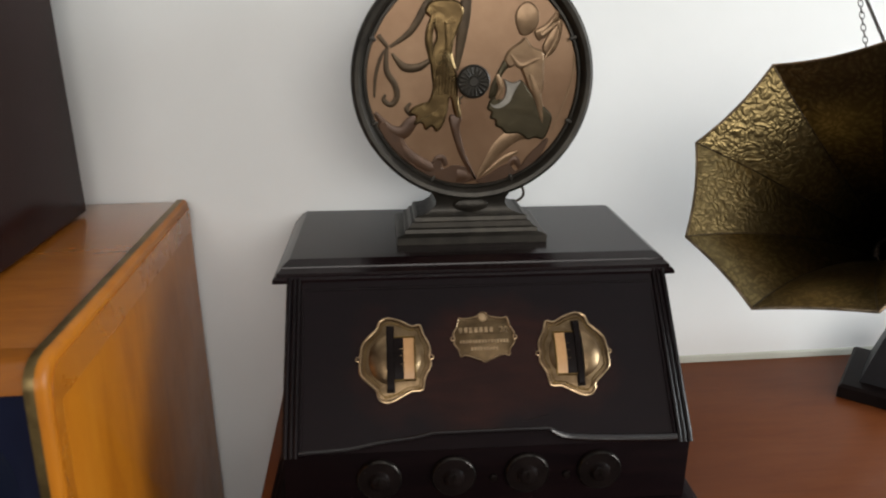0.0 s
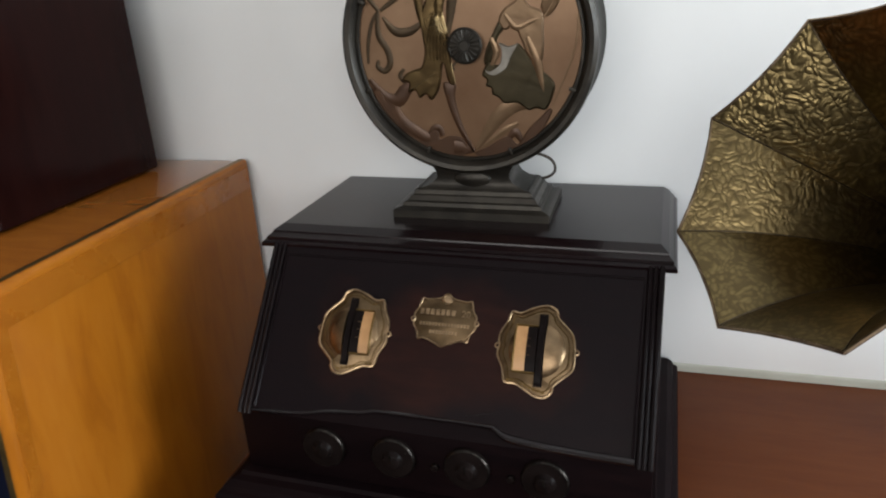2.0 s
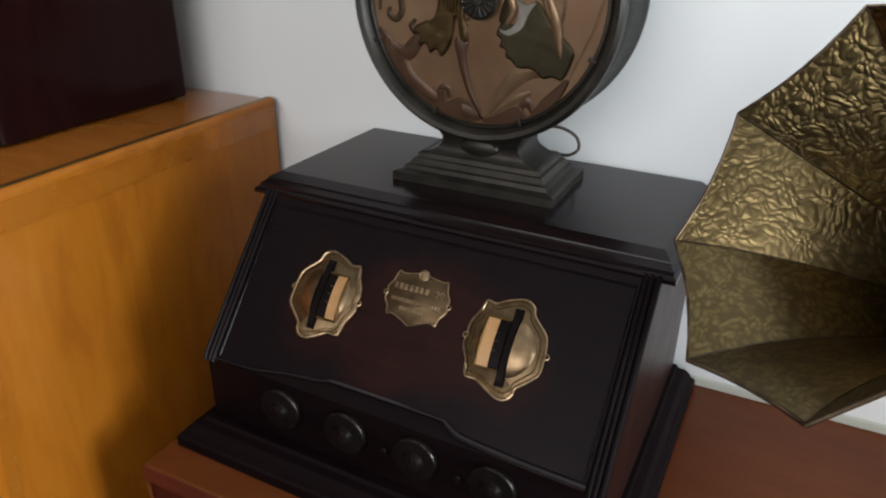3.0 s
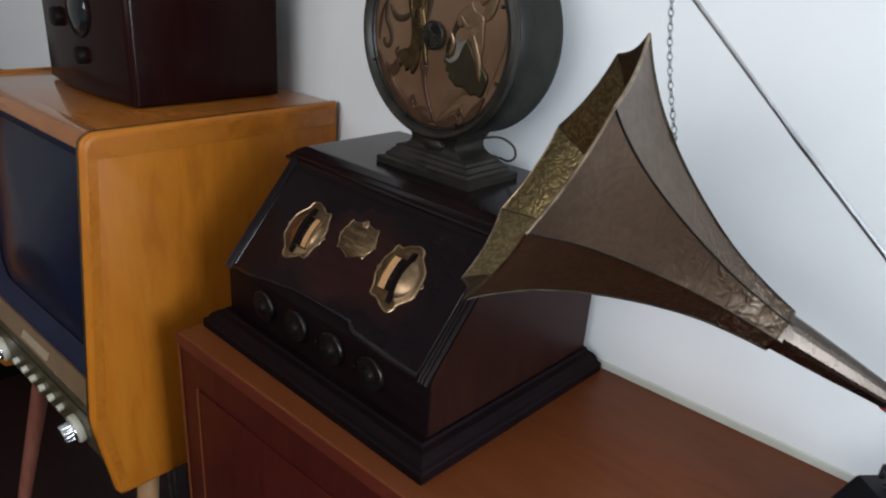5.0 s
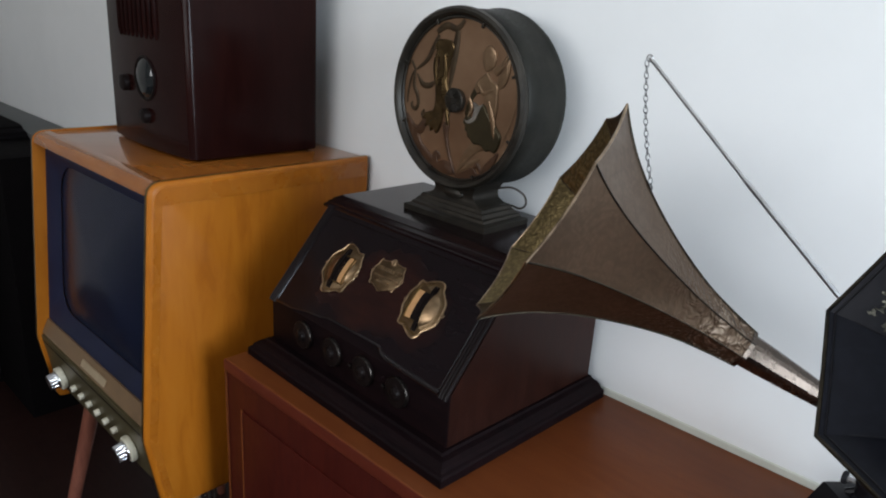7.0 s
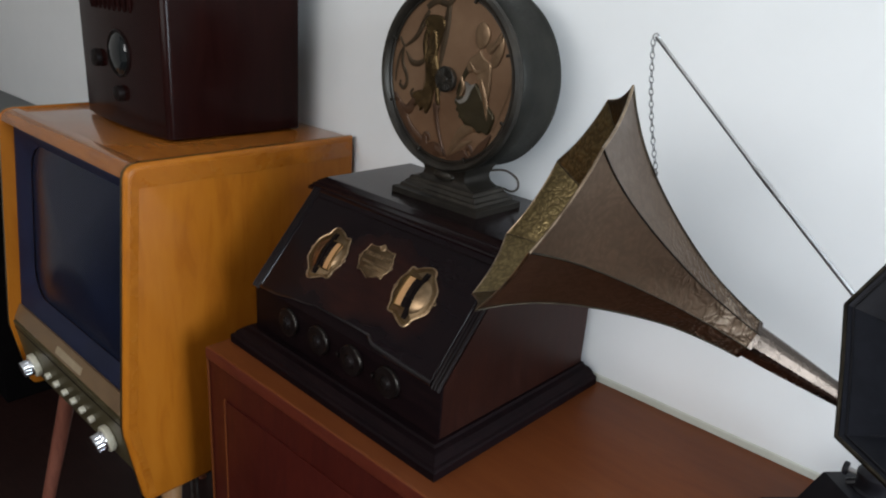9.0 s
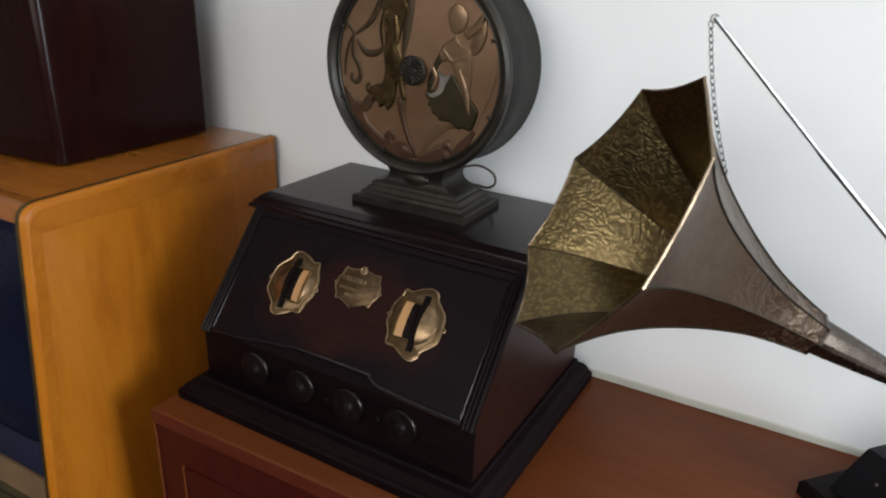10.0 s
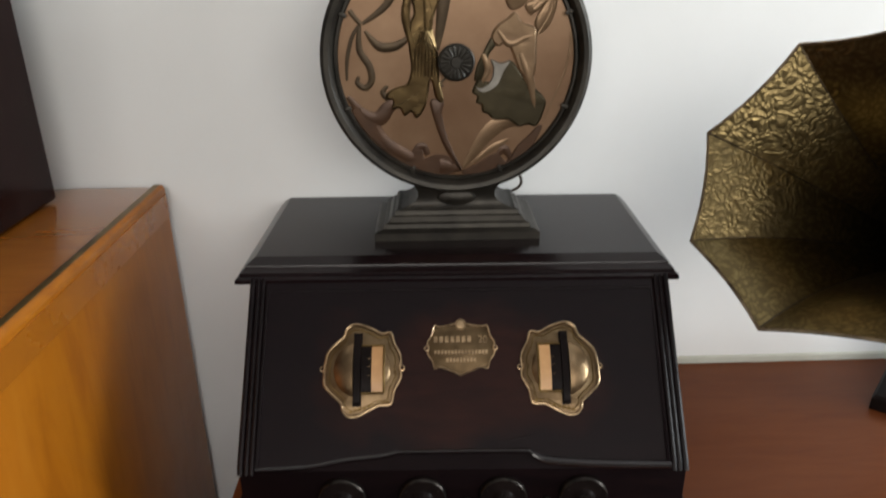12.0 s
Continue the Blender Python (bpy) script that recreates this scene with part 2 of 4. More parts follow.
BLACK_HORN = hammered("black_horn_lacquer", (0.006, 0.007, 0.01), (0.012, 0.014, 0.018), 0.36, 130, 0.06, 0.2)
SILVERED = hammered("worn_silvered_metal", (0.06, 0.06, 0.05), (0.4, 0.4, 0.33), 0.35, 300, 0.6, 0.9)
BLACK_HORN_IN = hammered("dark_horn_lacquer_inside", (0.0068, 0.0076, 0.0116), (0.0116, 0.0128, 0.0188), 0.36, 130, 0.03, 0.0)
for black, gloss in ((BLACK_HORN, 0.2), (BLACK_HORN_IN, 0.12), (DRUM, 0.22)):
    black.node_tree.nodes["Principled BSDF"].inputs["Specular IOR Level"].default_value = gloss
IRON = plain("black_lacquered_iron", (0.005, 0.005, 0.0065), (0.011, 0.0105, 0.013), 0.42, 40, 0.1, 0.0, spec=0.2)
BAKELITE = plain("black_bakelite", (0.006, 0.0042, 0.004), (0.011, 0.0076, 0.007), 0.36, 50, 0.04, 0.0, spec=0.05)
EDGE = plain("worn_knob_edge", (0.006, 0.0054, 0.005), (0.07, 0.06, 0.052), 0.3, 120, 0.05, metalness=0.9)
IVORY = plain("ivory_celluloid", (0.43, 0.225, 0.09), (0.54, 0.3, 0.125), 0.4, 70, 0.03)
CREAM = plain("cream_plastic", (0.45, 0.42, 0.32), (0.54, 0.5, 0.4), 0.35, 30, 0.03)
OLIVE = plain("gold_olive_panel", (0.082, 0.068, 0.034), (0.115, 0.095, 0.046), 0.4, 25, 0.05, metalness=0.4)
STRIP = plain("tan_lacquer_strip", (0.13, 0.078, 0.038), (0.165, 0.1, 0.048), 0.4, 25, 0.05)
BADGE = plain("tan_metal_badge", (0.34, 0.26, 0.16), (0.44, 0.35, 0.23), 0.4, 25, 0.05, metalness=0.3)
CHROME = metal("chrome", (0.55, 0.55, 0.56), (0.8, 0.8, 0.82), 0.18, 30, 0.05)
STEEL = metal("dull_steel_rod", (0.34, 0.34, 0.34), (0.48, 0.48, 0.48), 0.33, 14, 0.02)
CHAIN = metal("dark_chain_steel", (0.1, 0.1, 0.1), (0.28, 0.28, 0.28), 0.35, 60, 0.1)
RUBBER = plain("red_rubber", (0.32, 0.032, 0.055), (0.43, 0.05, 0.085), 0.5, 30, 0.08)
SCREEN = plain("dark_blue_glass", (0.006, 0.0085, 0.02), (0.009, 0.0125, 0.03), 0.24, 6, 0.0, 0.0, spec=0.22)
MASK = plain("navy_screen_mask", (0.007, 0.0094, 0.027), (0.0105, 0.0138, 0.038), 0.5, 10, 0.03, spec=0.25)
GLASSDIAL = plain("dark_dial_glass", (0.005, 0.006, 0.0065), (0.013, 0.015, 0.016), 0.06, 25, 0.0, 0.0, spec=0.7)
DARKCLOTH = plain("black_cloth", (0.0024, 0.0019, 0.0024), (0.0048, 0.004, 0.0044), 0.8, 30, 0.3, spec=0.06)
GREYTOP = plain("grey_painted_top", (0.1, 0.105, 0.105), (0.14, 0.145, 0.145), 0.6, 12, 0.1)
WIRE = plain("brown_flex", (0.03, 0.022, 0.016), (0.06, 0.045, 0.03), 0.6, 60, 0.3)
PAINT = plain("white_window_paint", (0.74, 0.74, 0.72), (0.8, 0.8, 0.78), 0.5, 12, 0.05)

# ---- mesh helpers ----


def thing(name, x, y, z, turn=0.0, label="", category="", group="", kind=""):
    ob = new(name)
    ob.empty_display_size = 0.05
    ob.matrix_world = pose(x, y, z, 0, 0, turn)
    return tagged(ob, label, category, group, kind)


def part(name, bm, material, parent=None, label="", sharp=35.0):
    """Links a bmesh, drawn in its parent's space, as one mesh object."""
    bmesh.ops.remove_doubles(bm, verts=bm.verts, dist=1e-6)
    bmesh.ops.recalc_face_normals(bm, faces=bm.faces)
    me = bpy.data.meshes.new(name)
    bm.to_mesh(me)
    bm.free()
    for m in material if isinstance(material, (list, tuple)) else [material]:
        me.materials.append(m)
    me.shade_smooth()
    me.set_sharp_from_angle(angle=radians(sharp))
    ob = new(name, me)
    ob.parent = parent
    return tagged(ob, label)


def loft(rings, cap=True, bm=None, mat=0, loop=True):
    bm = bm or bmesh.new()
    rows = [[bm.verts.new(p) for p in ring] for ring in rings]
    n = len(rows[0])
    for a, b in zip(rows, rows[1:]):
        for i in range(n if loop else n - 1):
            f = bm.faces.new((a[i], a[(i + 1) % n], b[(i + 1) % n], b[i]))
            f.material_index = mat
    if cap:
        for row in (rows[0], rows[-1]):
            bm.faces.new(row).material_index = mat
    return bm


def stack(levels, bm=None):
    """Rectangles (x0, x1, y0, y1, z) joined upwards: mouldings, plinths, lids."""
    return loft([[(a, c, z), (b, c, z), (b, d, z), (a, d, z)] for a, b, c, d, z in levels], bm=bm)


def block(x0, x1, y0, y1, z0, z1, edge=0.002, bm=None):
    e = min(edge, (x1 - x0) / 3, (y1 - y0) / 3, (z1 - z0) / 3)
    part_bm = bmesh.new()
    vs = [part_bm.verts.new((x, y, z)) for x in (x0, x1) for y in (y0, y1) for z in (z0, z1)]
    for f in ((0, 1, 3, 2), (4, 6, 7, 5), (0, 4, 5, 1), (2, 3, 7, 6), (0, 2, 6, 4), (1, 5, 7, 3)):
        part_bm.faces.new([vs[i] for i in f])
    if e > 0:
        bmesh.ops.bevel(part_bm, geom=part_bm.edges[:], offset=e, segments=2, profile=0.6, affect="EDGES")
    if bm is None:
        return part_bm
    me = bpy.data.meshes.new("tmp")
    part_bm.to_mesh(me)
    part_bm.free()
    bm.from_mesh(me)
    bpy.data.meshes.remove(me)
    return bm


def lathe(profile, m=Matrix(), n=40, bm=None, cap=True, mat=0):
    """Profile of (radius, height) turned round m's z axis."""
    rings = []
    for r, h in profile:
        r = max(r, 1e-5)
        rings.append([m @ Vector((r * math.cos(2 * math.pi * i / n), r * math.sin(2 * math.pi * i / n), h)) for i in range(n)])
    return loft(rings, cap, bm, mat)


def tube(points, radii, n=10, bm=None, flat=1.0, up=None, cap=True, closed=False):
    """A tube along points; flat squeezes it along the direction up."""
    pts = [Vector(p) for p in points]
    if not hasattr(radii, "__len__"):
        radii = [radii] * len(pts)
    radii = [float(r) for r in radii]
    rings = []
    side = None
    k = len(pts)
    for i, p in enumerate(pts):
        if closed:
            t = (pts[(i + 1) % k] - pts[i - 1]).normalized()
        else:
            t = (pts[min(i + 1, k - 1)] - pts[max(i - 1, 0)]).normalized()
        if up is not None:
            side = t.cross(Vector(up)).normalized()
        elif side is None:
            side = t.orthogonal().normalized()
        else:
            side = (side - t * side.dot(t)).normalized()
        other = side.cross(t)
        rings.append([p + radii[i] * (side * math.cos(2 * math.pi * j / n) + other * flat * math.sin(2 * math.pi * j / n)) for j in range(n)])
    if closed:
        rings.append(rings[0])
    return loft(rings, cap and not closed, bm)


def smooth(points, steps=5, closed=False):
    """Catmull-Rom through points of any dimension."""
    p = [np.array(q, float) for q in points]
    k = len(p)
    out = []
    for i in range(k if closed else k - 1):
        a, b, c, d = (p[(i + j) % k] if closed else p[min(max(i + j, 0), k - 1)] for j in (-1, 0, 1, 2))
        for s in range(steps):
            t = s / steps
            out.append(0.5 * (2 * b + (c - a) * t + (2 * a - 5 * b + 4 * c - d) * t * t + (3 * b - a - 3 * c + d) * t**3))
    if not closed:
        out.append(p[-1])
    return out


def prism(outline, place, depth, bm=None):
    """An outline of (u, v) given thickness: place(u, v, n) gives the point, n from 0 to depth."""
    e = min(0.0008, depth / 3)
    cu = sum(p[0] for p in outline) / len(outline)
    cv = sum(p[1] for p in outline) / len(outline)

    def shrink(p, d):
        v = Vector((p[0] - cu, p[1] - cv))
        v = v * max(0, 1 - d / max(v.length, 1e-6))
        return cu + v.x, cv + v.y

    rings = [[place(*p, 0) for p in outline], [place(*p, depth - e) for p in outline], [place(*shrink(p, e), depth) for p in outline]]
    return loft(rings, True, bm)


# ---- the room ----
WALL_Y, TOP = 0.235, 0.895


def structure(name, bm, material, label=""):
    return tagged(part(name, bm, material), label, kind="structure")


def wall_with_openings(name, axis, at, out, a0, a1, z1, openings, label):
    """A wall 0.15 thick in the plane axis = at, with openings (from, to, sill, head) in order along it."""
    bm, spans, u = bmesh.new(), [], a0
    for o0, o1, low, high in openings:
        spans += [(u, o0, 0, z1), (o0, o1, 0, low), (o0, o1, high, z1)]
        u = o1
    for u0, u1, w0, w1 in spans + [(u, a1, 0, z1)]:
        if axis == "x":
            block(min(at, at + out), max(at, at + out), u0, u1, w0, w1, 0, bm)
        else:
            block(u0, u1, min(at, at + out), max(at, at + out), w0, w1, 0, bm)
    return structure(name, bm, PAINTED, label)


structure("floor", block(-3.2, 2.75, -3.45, WALL_Y + 0.15, -0.1, 0.0, 0), FLOORWOOD, "dark reddish brown wooden floor boards")
structure("ceiling", block(-3.2, 2.75, -3.45, WALL_Y + 0.15, 3.1, 3.2, 0), CEILING, "plain drab ceiling")
structure("wall_north", block(-3.05, 2.6, WALL_Y, WALL_Y + 0.15, 0, 3.1, 0), PLASTER, "white painted plaster wall behind the radios")
structure("wall_west", block(-3.2, -3.05, -3.45, WALL_Y + 0.15, 0, 3.1, 0), PAINTED, "drab painted side wall")
wall_with_openings("wall_east", "x", 2.6, 0.15, -3.3, WALL_Y + 0.15, 3.1, [(-0.92, -0.08, 0.97, 2.33)], "drab painted wall with a window opening")
wall_with_openings("wall_south", "y", -3.3, -0.15, -3.05, 2.6, 3.1, [(-1.35, 2.25, 1.53, 2.87)], "drab painted wall with a window opening")


def window_frame(name, m, w, h, label):
    win = thing(name, 0, 0, 0, label=label, kind="structure")
    win.matrix_world = m
    bm = bmesh.new()
    for x0, x1, z0, z1 in ((-w / 2, -w / 2 + 0.05, 0, h), (w / 2 - 0.05, w / 2, 0, h), (-w / 2 + 0.05, w / 2 - 0.05, 0, 0.05), (-w / 2 + 0.05, w / 2 - 0.05, h - 0.05, h), (-0.025, 0.025, 0.05, h - 0.05)):
        block(x0, x1, -0.03, 0.03, z0, z1, 0.004, bm)
    part("window_frame", bm, PAINT, win)
    part("window_sill", block(-w / 2 - 0.04, w / 2 + 0.04, -0.16, -0.08, -0.03, 0.0, 0.004), PAINT, win)
    return win


window_frame("window_1", pose(2.69, -0.5, 0.97, 0, 0, -90), 0.84, 1.36, "white framed side window letting in daylight")
window_frame("window_2", pose(0.45, -3.39, 1.53, 0, 0, 180), 3.6, 1.34, "white framed window opposite the radios")

# narrow added strip on the wall, duller than the plaster, just above the sideboard
structure("wall_strip", loft([[(-0.25, y, z), (1.74, y, z), (1.74, WALL_Y, z), (-0.25, WALL_Y, z)] for y, z in ((WALL_Y - 0.0028, TOP - 0.03), (WALL_Y - 0.0028, TOP + 0.0075), (WALL_Y - 0.0018, TOP + 0.0102), (WALL_Y - 0.0004, TOP + 0.0112))]), DRAB, "narrow drab strip on the wall above the sideboard")

# ---- sideboard under the radio ----


def make_sideboard():
    x0, x1, y0, y1 = -0.258, 1.75, -0.186, 0.231
    t = thing("sideboard", x0, y0, 0, label="long red-brown veneered wooden sideboard with a glossy top", category="sideboard")
    w, d, h = x1 - x0, y1 - y0, TOP
    prof = [(0.0015, h - 0.024), (0.0, h - 0.022), (0.0, h - 0.006), (0.0012, h - 0.002), (0.0045, h)]
    rings = [[(e, e, z), (w - e, e, z), (w - e, d, z), (e, d, z)] for e, z in prof]
    bm = loft(rings)
    bm.normal_update()
    for f in bm.faces:
        f.material_index = 1 if abs(f.normal.z) < 0.5 else 0
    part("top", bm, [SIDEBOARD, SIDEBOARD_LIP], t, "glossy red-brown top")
    part("carcass", block(0.001, w - 0.001, 0.004, d - 0.002, 0.1, h - 0.0243, 0.001), SIDEBOARD_SHADED, t)
    # lighter strip down each corner, the rounded edge's sheen put into colour
    for u in (0.0006, w - 0.0036):
        part("corner_sheen", block(u, u + 0.003, 0.0005, 0.0038, 0.1, h - 0.0245, 0.0008), SIDEBOARD, t, "lighter corner strip coloured as the sheen of the rounded edge")
    part("plinth", block(0.03, w - 0.03, 0.04, d - 0.02, 0.0, 0.0985, 0.003), SIDEBOARD_SHADED, t)
    n = 4
    dw = (w - 0.1) / n
    for i in range(n):
        a = 0.05 + i * dw
        door = part("door", block(a + 0.003, a + dw - 0.003, 0.001, 0.0035, 0.14, h - 0.083, 0.001), SIDEBOARD_SHADED, t)
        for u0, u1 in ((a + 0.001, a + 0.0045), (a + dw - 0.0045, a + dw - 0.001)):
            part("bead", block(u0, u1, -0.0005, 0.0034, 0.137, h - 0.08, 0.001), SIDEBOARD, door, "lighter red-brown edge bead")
    return t


make_sideboard()

# ---- the slant-front radio ----
TH = math.atan(1.18)
CT, ST = math.cos(TH), math.sin(TH)


def slope(u, v, n):
    """A point of the slanting panel: u across, v upwards along the slope, n out of it."""
    u, v, n = float(u), float(v), float(n)
    return Vector((u, -0.1155 + v * CT - n * ST, 0.113 + v * ST + n * CT))


def make_radio():
    r = thing("radio_receiver", 0.004, 0, TOP, -1.5, "black mahogany slant-front table radio on a red-brown sideboard", "radio")
    # plinth
    L = [(0.0, 0.0), (0.0, 0.012), (0.002, 0.015), (0.006, 0.017), (0.008, 0.022), (0.014, 0.027), (0.022, 0.029), (0.024, 0.033)]
    part("plinth", stack([(-0.245 + e, 0.245 - e, -0.152 + e, 0.228 - e * 0.3, z) for e, z in L]), MAHOGANY_EDGE, r, "moulded black plinth", 14)
    # cabinet body behind the panel
    prof = [(-0.114, 0.031), (-0.114, 0.1125), (0.0, 0.2475), (0.012, 0.252), (0.218, 0.252), (0.218, 0.031)]
    part("cabinet_body", loft([[(x, y, z) for y, z in prof] for x in (-0.2165, -0.216, 0.216, 0.2165)]), MAHOGANY_SIDE, r, "dark red-brown mahogany box")
    part("knob_board", block(-0.2168, 0.2168, -0.1175, -0.1145, 0.0335, 0.1122, 0.001), MAHOGANY_EDGE, r, "black upright board behind the knobs")
    # reeded corner mouldings beside the panel and down the sides
    for s in (-1, 1):
        bm = bmesh.new()
        for k, (off, rad) in enumerate(((0.0, 0.0031), (-0.0058, 0.0026), (-0.0108, 0.0026))):
            x = s * (0.2142 + off)
            pts = [slope(x, -0.009, 0.002), slope(x, 0.0, 0.0035), slope(x, 0.09, 0.0035), slope(x, 0.186, 0.0035)]
            tube(pts, rad, 8, bm)
        part("corner_moulding", bm, REED, r, "reeded black edge moulding")
    part("shoulder", block_on_slope(-0.206, 0.206, -0.006, 0.014, 0.0, 0.0014), MAHOGANY_EDGE, r, "black fillet under the panel")
    # fall panel with its stepped lower edge
    low = [(-0.2, -0.004), (-0.15, -0.002), (-0.115, 0.004), (-0.08, 0.0075), (-0.065, 0.0105), (-0.05, 0.0115), (0.055, 0.0115), (0.066, 0.0095), (0.08, 0.003), (0.11, 0.0), (0.15, -0.002), (0.2, -0.003)]
    outline = low + [(0.2, 0.184), (-0.2, 0.184)]
    bm = loft([[slope(u, v, n) for u, v in outline] for n in (0.0, 0.0035)])
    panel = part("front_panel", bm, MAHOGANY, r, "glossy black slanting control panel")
    lip = [slope(u, v - 0.0005, 0.0025) for u, v in smooth(low, 3)]
    thick = [0.0024 + 0.0018 * min(1.0, max(0.0, (p[0] - 0.06) / 0.02)) for p in smooth(low, 3)]
    part("lip", tube(lip, thick, 10), LACQUER, panel, "rounded lower lip")
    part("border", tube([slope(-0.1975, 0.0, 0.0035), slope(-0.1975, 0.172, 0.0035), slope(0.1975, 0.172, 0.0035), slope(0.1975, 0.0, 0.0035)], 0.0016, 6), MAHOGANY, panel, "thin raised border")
    # lid
    L = [(0.012, 0.249), (0.004, 0.2505), (0.0, 0.2525), (0.0, 0.2565), (0.003, 0.2585), (0.006, 0.2592), (0.0065, 0.262), (0.0125, 0.2645), (0.014, 0.2655), (0.0145, 0.2672), (0.026, 0.2715), (0.028, 0.272)]
    part("lid", stack([(-0.2335 + 0.62 * e, 0.2285 - 0.62 * e, e - 0.001, 0.226 - 0.05 * e, z) for e, z in L]), LID, r, "black lid with moulded overhanging edge", 14)
    # knobs on the upright board
    disc = [(0.0212, 0.0), (0.0234, 0.0012), (0.0236, 0.0055), (0.0226, 0.0074), (0.0205, 0.0078), (0.0135, 0.0074), (0.0112, 0.008), (0.0096, 0.0105), (0.0088, 0.0132), (0.0076, 0.014)]
    for k in range(4):
        x = -0.0002 + 0.0785 * (k - 1.5)
        face = pose(x, -0.1175, 0.0768, 90)
        knob = part("knob", lathe(disc, face, 40), BAKELITE, r, "round black bakelite knob")
        part("knob_edge", lathe([(0.0227, 0.0062), (0.0238, 0.0054), (0.0234, 0.0068), (0.0225, 0.0077), (0.0216, 0.0076)], face, 40, cap=False), EDGE, knob, "worn bright knob edge")
        part("pointer", block(x - 0.0011, x + 0.0011, -0.1323, -0.1313, 0.0768, 0.0865, 0.0004), EDGE, knob, "pale index line")
        for a in (35, 145):
            dot = pose(x + 0.0188 * math.cos(radians(a)), -0.1253, 0.0768 + 0.0188 * math.sin(radians(a)), 90)
            part("stud", lathe([(0.0009, 0.0), (0.0008, 0.0006), (0.0002, 0.0008)], dot, 10), EDGE, knob, "tiny worn stud")
    for x in (0.004, 0.083):
        part("jack", lathe([(0.0045, 0.0), (0.0045, 0.003), (0.003, 0.0042), (0.001, 0.0042)], pose(x, -0.1175, 0.07, 90), 16), BAKELITE, r, "small round socket")
    dial_plates(r)
    return r


def dial_plates(r):
    """The two dial escutcheons and the name plate between them."""
    lobes = [(-0.0071, 0.0503), (0.0081, 0.0459), (0.0201, 0.0394), (0.0296, 0.0405), (0.0333, 0.0286), (0.0393, 0.0167), (0.0403, 0.0069), (0.0388, 0.0026), (0.0403, -0.0039), (0.0399, -0.0104), (0.0333, -0.0234), (0.0302, -0.0375), (0.0181, -0.0386), (0.006, -0.045), (-0.006, -0.0505), (-0.0151, -0.0494), (-0.0201, -0.0429), (-0.0212, -0.0364), (-0.0322, -0.0256), (-0.0393, -0.0169), (-0.0399, -0.0039), (-0.0393, 0.0069), (-0.0363, 0.0199), (-0.0262, 0.0308), (-0.0201, 0.0373), (-0.0171, 0.0459)]
    for cx, s in ((-0.0985, 1), (0.0988, -1)):
        if s > 0:
            fine = [(cx + 0.95 * u, 0.0905 + 0.91 * v) for u, v in smooth(lobes, 3, True)]
        else:
            fine = [(cx - 0.95 * u, 0.0905 + 0.91 * v) for u, v in smooth(lobes, 3, True)]
        plate = part("dial_plate", prism(fine, lambda u, v, n: slope(u, v, 0.0036 + n), 0.0012), BRASS, r, "shaped brass dial escutcheon with raised rim", 50)
        part("rim", tube([slope(u, v, 0.0052) for u, v in fine], 0.0014, 6, closed=True), BRASS_BRIGHT, plate, "bright rubbed rim")
        inner = [(cx + 0.86 * (u - cx), 0.0905 + 0.88 * (v - 0.0905)) for u, v in fine]
        part("groove", tube([slope(u, v, 0.0048) for u, v in inner], 0.0006, 5, closed=True), BRASS_SHADED, plate, "line inside the rim, coloured as brass in shade")
        wx = cx - s * 0.0047
        # bulging hood either side of the wheel slot and the scale
        for q, cut in ((-s, wx - s * 0.0043), (s, wx + s * 0.0266)):
            mid, rad, rows = cx - s * 0.0005, 0.0288, []
            far = mid + q * rad * 0.995
            for u in np.linspace(cut, far, 9):
                half = math.sqrt(max(1e-9, rad**2 - (u - mid) ** 2))
                rows.append([slope(u, 0.0905 + half * c, 0.0044 + 0.0088 * max(0.0, 1 - ((u - mid) ** 2 + (half * c) ** 2) / rad**2) ** 0.75) for c in np.linspace(-1, 1, 17)])
            foot = [slope(cut, 0.0905 + math.sqrt(rad**2 - (cut - mid) ** 2) * c, 0.004) for c in np.linspace(-1, 1, 17)]
            part("hood", loft([foot] + rows, False, loop=False), HOOD, plate, "bulging polished brass hood", 60)
        # dark slot, thumb wheel and ivory scale beside it
        part("slot", block_on_slope(wx - 0.0043, wx + 0.0043, 0.0905 - 0.0365, 0.0905 + 0.0365, 0.0044, 0.0062), BAKELITE, plate, "black slot")
        wheel = bmesh.new()
        rings = []
        for k, x in enumerate((wx - 0.003, wx - 0.003, wx + 0.003, wx + 0.003)):
            q = 0.0 if k in (0, 3) else 1.0
            rings.append([slope(x, 0.0905 + 0.035 * math.cos(t), 0.0058 + q * 0.005 * math.sin(t) ** 0.7) for t in np.linspace(0.0, math.pi, 20)])
        part("thumb_wheel", loft(rings, False, wheel, loop=False), BAKELITE, plate, "black ribbed thumb wheel")
        a, b = (wx + s * 0.0042, wx + s * 0.0143), (wx + s * 0.0143, wx + s * 0.0258)
        for nm, (u0, u1), m, lab in (("scale_gap", a, BAKELITE, "dark scale window"), ("scale", b, IVORY, "ivory dial scale")):
            u0, u1 = min(u0, u1), max(u0, u1)
            rings = [[slope(u, 0.0905 + 0.0225 * c, 0.0055 + 0.0055 * math.sqrt(max(0, 1 - (0.9 * c) ** 2))) for c in np.linspace(-1, 1, 13)] for u in (u0, u1)]
            base = [[slope(u, 0.0905 + 0.0225 * c, 0.004) for c in np.linspace(-1, 1, 13)] for u in (u0, u1)]
            part(nm, loft([base[0], rings[0], rings[1], base[1]], False, loop=False), m, plate, lab, 50)
        for c in (-0.3, 0.1, 0.45):
            u = wx + s * 0.0122
            h = 0.0058 + 0.0055 * math.sqrt(1 - (0.9 * c) ** 2)
